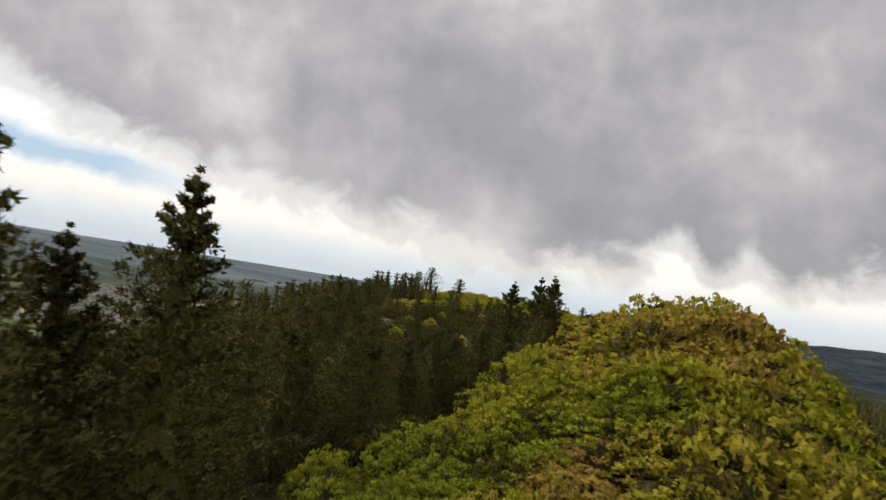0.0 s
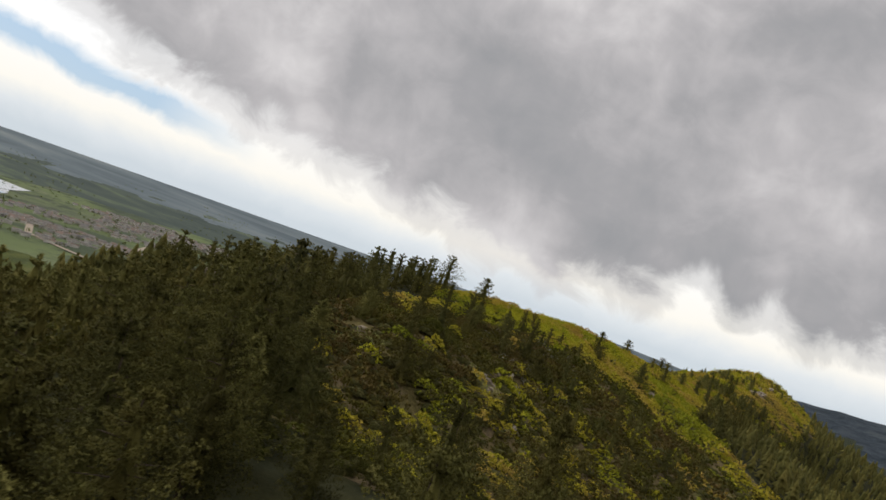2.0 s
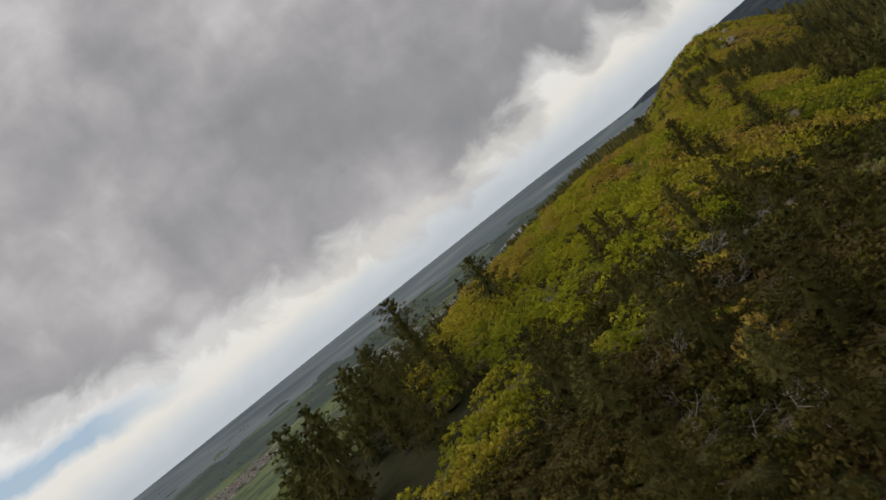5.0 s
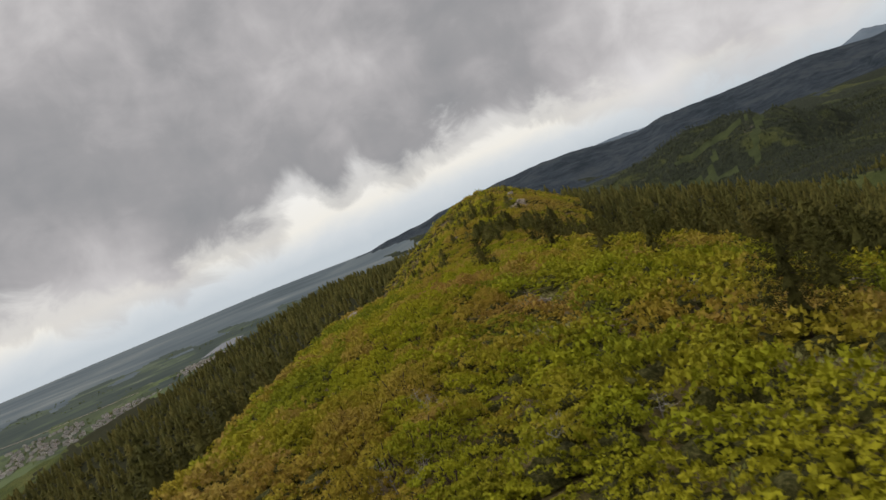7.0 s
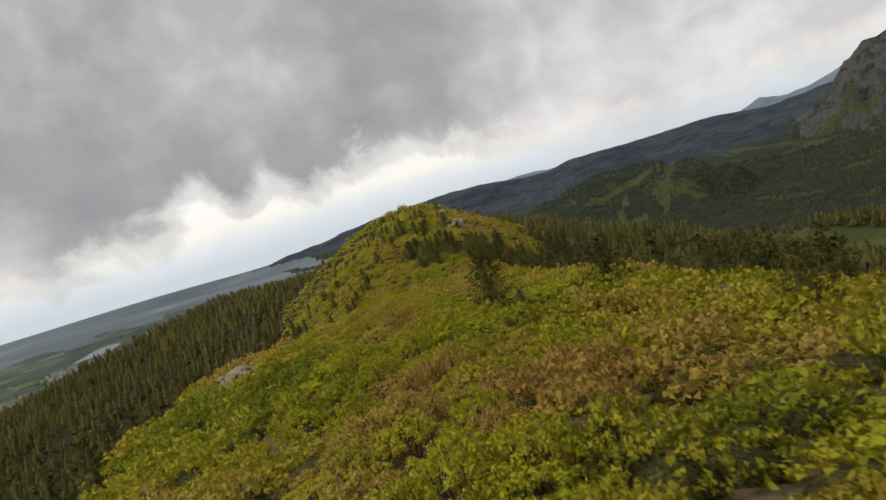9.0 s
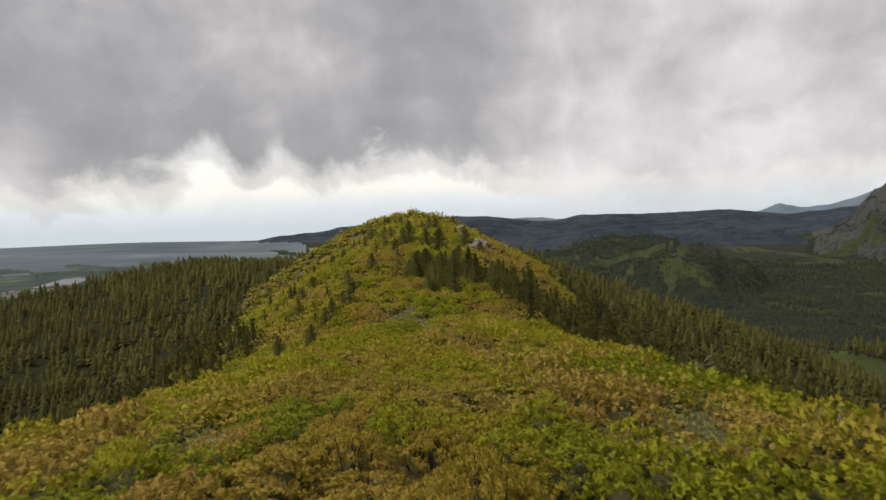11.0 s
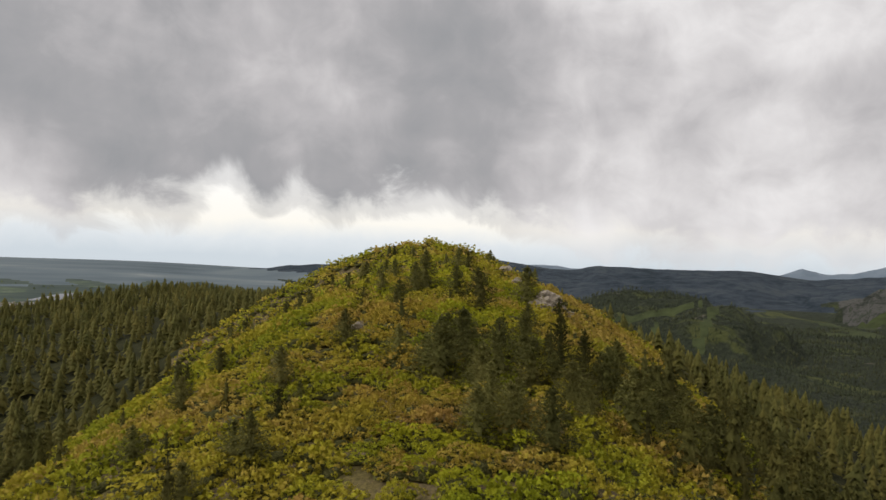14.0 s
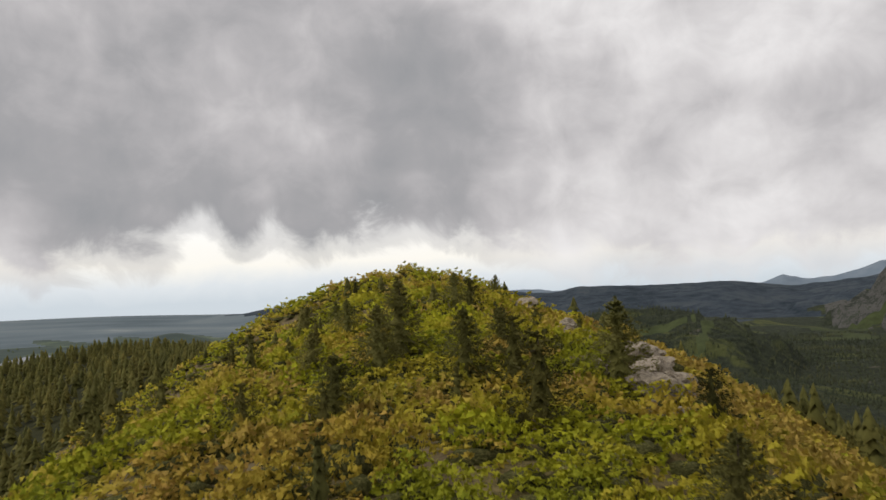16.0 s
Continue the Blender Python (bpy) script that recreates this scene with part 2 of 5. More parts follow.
SHADED_TWIG = shaded_twig_material()
ROCK = rock_material("pale_granite", [(0.3, (0.07, 0.06, 0.045)), (0.45, (0.22, 0.18, 0.13)), (0.52, (0.36, 0.31, 0.24)), (0.58, (0.15, 0.125, 0.09)), (0.7, (0.30, 0.26, 0.20))], 1.1, 0.3)
CRAG = rock_material("far_granite", [(0.34, (0.024, 0.030, 0.024)), (0.45, (0.050, 0.055, 0.045)), (0.53, (0.125, 0.120, 0.112)), (0.59, (0.040, 0.050, 0.032)), (0.70, (0.17, 0.16, 0.148))], 0.022, 30.0)


def hill_ground():
    m, t, b, out, pos = material("hill_ground", 0.95)
    wide = noise_tex(t, pos, 0.05, 4, 0.6, 0.3)
    fine = noise_tex(t, pos, 1.4, 6, 0.7)
    grass = ramp(t, wide, [(0.35, (0.080, 0.072, 0.020)), (0.5, (0.112, 0.092, 0.032)), (0.62, (0.15, 0.115, 0.050))])
    soil = ramp(t, fine, [(0.3, (0.10, 0.075, 0.045)), (0.7, (0.24, 0.18, 0.12))])
    bare = ramp(t, noise_tex(t, mapped(t, pos, (1, 1, 1), (9, 4, 2)), 0.19, 7, 0.75), [(0.50, 0.0), (0.58, 1.0)])
    col = mix(t, bare, grass, soil)
    col = mix(t, 0.5, col, mix(t, ramp(t, noise_tex(t, pos, 3.2, 5, 0.8), [(0.38, 0.0), (0.62, 1.0)]), (0.018, 0.016, 0.008), (0.20, 0.155, 0.065)))
    t.links.new(col, b.inputs["Base Color"])
    bump(t, b, fine, 0.7, 0.12)
    return m


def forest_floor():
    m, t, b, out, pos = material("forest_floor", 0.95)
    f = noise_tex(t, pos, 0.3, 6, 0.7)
    # near-black tones hold the shade under the conifers
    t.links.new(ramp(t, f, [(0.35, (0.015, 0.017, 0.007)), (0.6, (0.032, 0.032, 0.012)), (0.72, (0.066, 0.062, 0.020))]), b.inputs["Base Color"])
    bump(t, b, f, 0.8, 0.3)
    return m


def plain_ground():
    m, t, b, out, pos = material("prairie", 0.95)
    wide = noise_tex(t, mapped(t, pos, (1, 0.45, 1)), 0.0022, 5, 0.55, 0.5)
    mid = noise_tex(t, mapped(t, pos, (1, 0.7, 1)), 0.011, 7, 0.7)
    col = ramp(t, wide, [(0.36, (0.072, 0.090, 0.050)), (0.45, (0.105, 0.135, 0.058)), (0.54, (0.125, 0.155, 0.068)), (0.64, (0.100, 0.118, 0.068))])
    woods = ramp(t, mid, [(0.49, 0.0), (0.57, 1.0)])
    col = mix(t, math_node(t, "MULTIPLY", woods, 0.75), col, (0.040, 0.052, 0.040))
    pale = ramp(t, noise_tex(t, mapped(t, pos, (1, 0.4, 1), (50, 9, 0)), 0.02, 3, 0.5), [(0.63, 0.0), (0.68, 1.0)])
    col = mix(t, math_node(t, "MULTIPLY", pale, 0.5), col, (0.20, 0.19, 0.14))
    t.links.new(col, b.inputs["Base Color"])
    bump(t, b, mid, 0.6, 10.0)
    return m


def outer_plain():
    """The far plain: woods and dry farmland in long bands, distance haze in their colour."""
    m, t, b, out, pos = material("hazed_plain", 0.95)
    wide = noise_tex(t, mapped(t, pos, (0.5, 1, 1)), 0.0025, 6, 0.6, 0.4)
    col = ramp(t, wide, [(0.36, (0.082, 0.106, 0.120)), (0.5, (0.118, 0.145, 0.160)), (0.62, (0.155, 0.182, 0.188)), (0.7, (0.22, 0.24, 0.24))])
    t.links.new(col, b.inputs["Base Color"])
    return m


def treed_plain():
    """Dark tree belts and pasture in long bands."""
    m, t, b, out, pos = material("treed_plain", 0.95)
    wide = noise_tex(t, mapped(t, pos, (0.6, 1, 1)), 0.006, 6, 0.65, 0.6)
    col = ramp(t, wide, [(0.38, (0.045, 0.060, 0.055)), (0.52, (0.062, 0.080, 0.066)), (0.60, (0.085, 0.110, 0.070)), (0.70, (0.15, 0.165, 0.13))])
    t.links.new(col, b.inputs["Base Color"])
    return m


def far_woods():
    m, t, b, out, pos = material("far_wooded_slope", 0.95)
    wide = noise_tex(t, mapped(t, pos, (1.6, 0.7, 1)), 0.007, 5, 0.6, 0.8)
    fine = noise_tex(t, pos, 0.09, 6, 0.8)
    col = ramp(t, fine, [(0.35, (0.022, 0.028, 0.020)), (0.52, (0.040, 0.048, 0.030)), (0.7, (0.070, 0.075, 0.042))])
    clear = ramp(t, wide, [(0.56, 0.0), (0.63, 1.0)])
    col = mix(t, math_node(t, "MULTIPLY", clear, 0.85), col, mix(t, fine, (0.05, 0.06, 0.02), (0.13, 0.14, 0.05)))
    scree = ramp(t, noise_tex(t, mapped(t, pos, (1, 1, 0.4), (5, 2, 1)), 0.016, 7, 0.7), [(0.64, 0.0), (0.7, 1.0)])
    col = mix(t, math_node(t, "MULTIPLY", scree, 0.6), col, (0.20, 0.17, 0.14))
    t.links.new(col, b.inputs["Base Color"])
    bump(t, b, fine, 1.0, 9.0)
    return m


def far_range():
    m, t, b, out, pos = material("hazed_mountains", 0.95)
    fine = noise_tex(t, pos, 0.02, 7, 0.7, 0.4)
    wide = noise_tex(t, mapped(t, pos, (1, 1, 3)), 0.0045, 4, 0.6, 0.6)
    # blue of the distance haze is put into the slopes' base colour
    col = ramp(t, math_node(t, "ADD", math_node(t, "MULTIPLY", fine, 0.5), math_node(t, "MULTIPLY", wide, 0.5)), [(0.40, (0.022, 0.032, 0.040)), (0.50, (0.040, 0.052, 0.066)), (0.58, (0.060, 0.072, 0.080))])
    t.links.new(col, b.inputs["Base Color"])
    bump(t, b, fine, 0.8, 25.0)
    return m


def meadow():
    m, t, b, out, pos = material("meadow", 0.95)
    wide = noise_tex(t, pos, 0.02, 5, 0.6, 0.5)
    fine = noise_tex(t, pos, 0.5, 6, 0.75)
    col = ramp(t, wide, [(0.36, (0.045, 0.058, 0.016)), (0.5, (0.080, 0.095, 0.024)), (0.62, (0.12, 0.12, 0.038))])
    dark = ramp(t, fine, [(0.42, 1.0), (0.55, 0.0)])
    col = mix(t, math_node(t, "MULTIPLY", dark, 0.6), col, (0.03, 0.04, 0.012))
    t.links.new(col, b.inputs["Base Color"])
    bump(t, b, fine, 0.8, 1.0)
    return m


def lake_water():
    m, t, b, out, pos = material("lake_water", 0.08)
    b.inputs["Base Color"].default_value = (0.03, 0.04, 0.045, 1)
    b.inputs["Specular IOR Level"].default_value = 0.8
    bump(t, b, noise_tex(t, pos, 0.15, 3, 0.5), 0.05, 0.5)
    return m


def tone(name, stops, scale, rough=0.9):
    m, t, b, out, pos = material(name, rough)
    t.links.new(ramp(t, noise_tex(t, pos, scale, 4, 0.6), stops), b.inputs["Base Color"])
    return m


GLADE = tone("far_grass_slope", [(0.35, (0.034, 0.043, 0.018)), (0.65, (0.056, 0.068, 0.027))], 0.05)
# last range: paler still, with more haze mixed into its colour
LAST_RANGE = tone("hazed_last_mountains", [(0.35, (0.13, 0.165, 0.205)), (0.65, (0.165, 0.20, 0.235))], 0.01)
HILL, FLOOR, PLAIN, WOODS = hill_ground(), forest_floor(), plain_ground(), far_woods()
TREED = treed_plain()
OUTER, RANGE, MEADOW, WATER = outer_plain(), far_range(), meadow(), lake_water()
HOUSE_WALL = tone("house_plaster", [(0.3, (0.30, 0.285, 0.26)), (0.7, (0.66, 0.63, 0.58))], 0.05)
HOUSE_ROOF = tone("roof_tiles", [(0.36, (0.10, 0.098, 0.095)), (0.46, (0.20, 0.19, 0.18)), (0.54, (0.13, 0.115, 0.10)), (0.62, (0.22, 0.15, 0.12)), (0.7, (0.27, 0.26, 0.25))], 0.05)
ROAD = tone("dirt_road", [(0.3, (0.26, 0.21, 0.16)), (0.7, (0.36, 0.31, 0.25))], 0.05)
GRASS = leaf_material("grass_blades", [(0.38, (0.17, 0.19, 0.055)), (0.5, (0.22, 0.225, 0.07)), (0.62, (0.27, 0.25, 0.10))], 0.05, 0.3, 0.08, lift=0.3)

# ---- the land ----
CENTRE = (-40.0, 250.0)
# the ridge, by its run along y: left shoulder x and z, right shoulder x and z, fall on the left, fall on the right
RIDGE = [
    (-150, -40, -16, 0, -10, 0.25, 0.45),
    (0, -34, -15, 1, -9, 0.42, 0.60),
    (40, -38, -15, 2, -9.5, 0.44, 0.62),
    (75, -48, -16, -12, -12, 0.45, 0.58),
    (100, -60, -15, -46, -12.5, 0.50, 0.55),
    (125, -71, -13, -50, -8.5, 0.53, 0.60),
    (155, -82, -10, -48, -7, 0.46, 0.60),
    (180, -74, -6, -48, -5.5, 0.52, 0.55),
    (210, -65, -3.6, -47, -5.5, 0.58, 0.50),
    (240, -62, -3.8, -44, -4.6, 0.62, 0.45),
    (270, -60, -4.8, -38, -5.2, 0.66, 0.42),
    (300, -60, -6.5, -33, -6.6, 0.68, 0.42),
    (330, -51, -9, -28, -8.6, 0.60, 0.45),
    (358, -41, -11.5, -25, -10.5, 0.55, 0.50),
    (386, -33, -14.5, -17, -14, 0.50, 0.52),
    (406, -28, -13, -14, -12, 0.52, 0.55),
    (430, -24, -10, -7, -8.6, 0.56, 0.60),
    (452, -20, -7, 0, -5.2, 0.70, 0.68),
    (480, -14, -4.6, 13, -3.2, 0.70, 0.66),
]
RIDGE += [
    (505, -1, -1.6, 15, -1.4, 0.64, 0.60),
    (530, 6.5, 1.6, 16.5, 1.5, 0.68, 0.62),
    (552, 11, 5.0, 16.5, 4.9, 0.70, 0.62),
    (575, 4, 2.5, 16, 2.0, 0.62, 0.5),
    (620, -6, -12, 14, -13, 0.55, 0.45),
    (680, -26, -21, 20, -21, 0.36, 0.4),
    (800, -56, -27, 10, -30, 0.20, 0.35),
    (930, -90, -25.5, -10, -33, 0.15, 0.35),
    (1060, -105, -56, -20, -62, 0.22, 0.3),
]


def smooth_max(a, b, k):
    return 0.5 * (a + b + np.sqrt((a - b) ** 2 + k * k))


def ripple(x, y, wave, seed):
    """Uneven ground: a few crossed waves, about -1 to 1."""
    r = np.random.RandomState(seed)
    z = np.zeros_like(x)
    for n in range(6):
        a = r.rand() * math.tau
        w = wave * (0.6 + 0.9 * r.rand())
        z = z + np.sin((x * math.cos(a) + y * math.sin(a)) * math.tau / w + r.rand() * math.tau)
    return z / 3.5


def rugged(x, y, wave, seed):
    """Spurs and gullies at four sizes, 0 to 1."""
    z, share = np.zeros_like(x), 0.5
    for n in range(4):
        z = z + share * (1 - np.abs(np.clip(ripple(x, y, wave / 1.9**n, seed * 10 + n), -1, 1)))
        share *= 0.52
    return z / 0.96


def bell(x, y, cx, cy, sx, sy):
    return np.exp(-(((x - cx) / sx) ** 2) - ((y - cy) / sy) ** 2)


def bearing(x, y):
    return np.degrees(np.arctan2(x - CENTRE[0], y - CENTRE[1]))


def far_land(x, y):
    """Plain to the left, wooded hills and mountains to the right."""
    r = np.hypot(x - CENTRE[0], y - CENTRE[1]) + 1e-6
    az = bearing(x, y)
    plain = -150 + 101 * np.clip((r - 1700) / 3000, 0, 1) ** 1.1 + ripple(x, y, 900, 3) * 0.4
    # wooded foothills ahead on the left, steeper meadows further round
    ahead = np.clip((az + 52) / 20, 0, 1)
    start = 180 + 300 * ahead
    foot = -58 + 6 * ripple(x, y, 260, 15) - 92 * np.clip((r - start) / (900 - start), 0, 1) ** 0.9
    left = np.where(r < 900, foot, plain)
    valley = -78 - 55 * np.clip((r - 250) / 800, 0, 1) + ripple(x, y, 320, 5) * 9
    mountain = valley
    crest_a = np.interp(az, [18, 22, 25.7, 28, 30.6, 31.9, 33.6, 35.9, 37, 38.7, 41, 46], [-150, -122, -84, -58, -45, -46, -56, -80, -96, -138, -180, -210])
    mountain = np.maximum(mountain, crest_a - np.abs(r - 1500 - 40 * np.sin(az * 0.5)) * 0.40 + (rugged(x, y, 260, 8) - 0.5) * 20 + 6 * np.abs(np.sin(az * 1.15 + 0.6)) - 4)
    crest_e = np.interp(az, [14, 20.5, 22.8, 24.8, 27, 29.5, 30.9, 32.5, 37], [-140, -102, -80, -60, -45, -43, -56, -92, -160])
    mountain = np.maximum(mountain, crest_e - np.abs(r - 1900) * 0.36 + (rugged(x, y, 240, 18) - 0.5) * 16)
    crest_b = np.interp(az, [36, 39.1, 40.7, 42.5, 43.4, 43.9, 44.6, 46.5, 50, 55, 70, 90], [-230, -180, -116, -52, -36, 2, 46, 96, 120, 90, 80, 20])
    spurs = 22 * np.abs(np.sin(az * 2.1 + r * 0.004)) + 14 * np.abs(np.sin(az * 4.7 - r * 0.006))
    mountain = np.maximum(mountain, crest_b - np.abs(r - 2700) * 0.34 - spurs * np.clip(np.abs(r - 2700) / 200, 0, 1) + (rugged(x, y, 300, 9) - 0.5) * 60)
    crest_f = np.interp(az, [35, 37.4, 39.4, 41.5, 43, 46, 60], [-240, -168, -84, -56, -46, -30, -30])
    mountain = np.maximum(mountain, crest_f - np.abs(r - 3300) * 0.34 + (rugged(x, y, 300, 19) - 0.5) * 30)
    crest_c = np.interp(az, [-4, 2.2, 5, 7.4, 10, 15, 18, 20.5, 22, 24, 25.5, 27.3, 30, 34, 36, 38, 40, 42, 45, 60, 90], [-82, -46, -26, -6, 14, 29, 28, 2, -8, -6, 14, 10, 6, 16, 8, -10, -20, -10, 20, 40, 30])
    mountain = np.maximum(mountain, crest_c - np.abs(r - 4100) * 0.16 + (rugged(x, y, 420, 11) - 0.5) * 26 * np.clip(np.abs(r - 4100) / 260, 0.5, 1))
    crest_d = np.interp(az, [16, 18, 21, 23, 26, 28, 36, 37.5, 39.2, 40.4, 42, 43.5, 45, 48, 60, 90], [-90, 0, 20, 12, 6, -60, -60, 0, 44, 20, 24, 50, 95, 130, 90, 60])
    mountain = np.maximum(mountain, crest_d - np.abs(r - 4520) * 0.45 + (rugged(x, y, 300, 14) - 0.5) * 14)
    side = np.clip((az + 9) / 12, 0, 1) * np.clip((150 - az) / 40, 0, 1)
    side = side * side * (3 - 2 * side)
    hillock = 26 * bell(x, y, -200, 2980, 95, 160) + 16 * bell(x, y, -60, 3000, 190, 160)
    return left * (1 - side) + np.maximum(mountain, left - 20) * side + hillock


def height(x, y):
    x, y = np.asarray(x, float), np.asarray(y, float)
    tab = np.array(RIDGE, float)
    yy = np.clip(y, tab[0, 0], tab[-1, 0])
    xl, zl, xr, zr, sl, sr = (np.interp(yy, tab[:, 0], tab[:, n]) for n in range(1, 7))
    u = np.clip((x - xl) / np.maximum(xr - xl, 1), 0, 1)
    top = zl + (zr - zl) * u + 0.9 * np.sin(u * math.pi)
    out_l, out_r = np.maximum(xl - x, 0), np.maximum(x - xr, 0)
    soft = 9.0
    # the wooded flank on the right eases off below its upper slope, then drops to the valley
    knee = 400 - 354 * np.clip((y - 270) / 50, 0, 1) * np.clip((640 - y) / 60, 0, 1)
    upper = np.minimum(out_r, knee)
    lower = out_r - upper
    fall = sl * (np.sqrt(out_l**2 + soft**2) - soft) + sr * (np.sqrt(upper**2 + soft**2) - soft) + 0.36 * lower + 0.2 * np.maximum(lower - 90, 0)
    near = top - fall
    near = near - 0.35 * np.maximum(tab[0, 0] - y, 0) - 0.3 * np.maximum(y - tab[-1, 0], 0)
    near = near + 8.6 * bell(x, y, -0.5, 40, 9.5, 20)
    near = near + 0.6 * ripple(x, y, 38, 1) + 0.25 * ripple(x, y, 11, 2)
    land = smooth_max(near, far_land(x, y), 14.0)
    return land


def mesh_from(name, verts, faces_tri=None, faces_quad=None, mats=(), mat_index=None, smooth=False, normals=None):
    """A mesh from arrays of corners and of triangles and quads."""
    me = bpy.data.meshes.new(name)
    verts = np.asarray(verts, np.float32)
    if normals is not None:  # turn each leaf so that its front faces outwards
        faces_tri = np.array(faces_tri)
        p = verts[faces_tri]
        flip = (np.cross(p[:, 1] - p[:, 0], p[:, 2] - p[:, 0]) * np.asarray(normals)[faces_tri].mean(1)).sum(1) < 0
        faces_tri[flip] = faces_tri[flip][:, ::-1]
    loops, starts, totals, n = [], [], [], 0
    for faces, k in ((faces_tri, 3), (faces_quad, 4)):
        if faces is not None and len(faces):
            faces = np.asarray(faces, np.int32)
            loops.append(faces.ravel())
            starts.append(n + np.arange(len(faces), dtype=np.int32) * k)
            totals.append(np.full(len(faces), k, np.int32))
            n += faces.size
    loops, starts, totals = np.concatenate(loops), np.concatenate(starts), np.concatenate(totals)
    me.vertices.add(len(verts))
    me.vertices.foreach_set("co", verts.ravel())
    me.loops.add(len(loops))
    me.loops.foreach_set("vertex_index", loops)
    me.polygons.add(len(starts))
    me.polygons.foreach_set("loop_start", starts)
    me.polygons.foreach_set("loop_total", totals)
    for m in mats:
        me.materials.append(m)
    if mat_index is not None:
        me.polygons.foreach_set("material_index", np.asarray(mat_index, np.int32))
    me.polygons.foreach_set("use_smooth", np.full(len(starts), smooth, bool))
    me.update(calc_edges=True)
    me.validate()
    if normals is not None:
        me.polygons.foreach_set("use_smooth", np.ones(len(starts), bool))
        me.normals_split_custom_set_from_vertices(np.asarray(normals, np.float32))
    return me


def part(name, me, parent, label=""):
    ob = new(name, me)
    ob.parent = parent
    return tagged(ob, label) if label else ob


def crest(y):
    tab = np.array(RIDGE, float)
    return [np.interp(y, tab[:, 0], tab[:, n]) for n in range(1, 7)]


def forest(x, y):
    """How thick the conifers stand, 0 to 1."""
    wob = ripple(x, y, 45, 31) * 5 + ripple(x, y, 15, 32) * 2.5
    edge_l = np.interp(y, [195, 215, 260, 300, 330, 384, 420, 470, 540, 590, 615, 650], [-74, -74, -70, -68, -63, -53, -47, -48, -60, -40, -5, 60])
    left = np.clip((edge_l - x + wob) / 6, 0, 1) * np.clip((y - 176) / 12, 0, 1)
    edge_r = np.interp(y, [225, 250, 290, 347, 385, 405, 425, 440, 455, 480, 520, 560, 600], [10, -16, -16, -8, 2, 0, -4, 20, 30, 36, 46, 50, 20])
    right = np.clip((x - edge_r + wob) / 6, 0, 1) * np.clip((y - 224) / 14, 0, 1)
    start = np.clip((np.interp(y, [0, 42, 52, 78, 92], [-7, -7, 1, 1, -7]) - x + 0.6 * wob) / 6, 0, 1) * np.clip((np.interp(x, [-75, -60, -50, -42, -34], [175, 142, 117, 102, 94]) - y + 0.5 * wob) / 8, 0, 1)
    start = np.maximum(start, np.clip((-60 - x + wob) / 8, 0, 1) * np.clip((202 - y) / 12, 0, 1))
    low = np.clip((x - 26 - wob) / 8, 0, 1) * np.clip((252 - y) / 14, 0, 1)
    wood = np.maximum.reduce([left, right, start, low])
    # meadows lower down
    xl, zl, xr, zr, sl, sr = crest(y)
    r, az = np.hypot(x - CENTRE[0], y - CENTRE[1]), bearing(x, y)
    reach = np.interp(az, [-140, -122, -100, -50, -38, -30, 0], [420, 420, 150, 190, 300, 700, 900])
    glade = np.clip((r - reach + 6 * wob) / 30, 0, 1) * (x < xl)
    knoll = np.clip((x - xr - 105 + 2 * wob) / 15, 0, 1) * np.clip((ripple(x, y, 130, 33) - 0.35) / 0.2, 0, 1)
    return np.clip(wood - glade - knoll, 0, 1)


def glades(x, y):
    """Open grassy strips on the slopes across the valley, 0 to 1."""
    r, az = np.hypot(x - CENTRE[0], y - CENTRE[1]), bearing(x, y)
    f = ripple(x * 1.3 + 0.3 * y, y * 0.55, 230, 41) + 0.5 * ripple(x, y, 90, 42)
    patch = np.clip((f - 1.05) / 0.25, 0, 1)
    wob = 0.07 * ripple(x, y, 60, 43)
    wob = 3.0 * wob + 0.1 * ripple(x, y, 22, 44)
    chute = np.clip(2.2 - np.abs(az + wob - 30.9 - (r - 1300) * 0.0075) / 0.18, 0, 1) * (r > 1280) * (r < 1500)
    brow = np.clip(1.6 - np.abs(r - 1478 + 40 * wob) / 11, 0, 1) * (az > 25.4) * (az < 31.4)
    gully = np.clip(1.8 - np.abs(az + wob - 27.2 - (r - 1330) * 0.012) / 0.2, 0, 1) * (r > 1330) * (r < 1440)
    alp = np.clip((f - 0.15) / 0.25, 0, 1) * (az > 39.5) * (r > 1950) * (r < 2560)
    return np.maximum.reduce([patch, chute, brow, gully, alp])


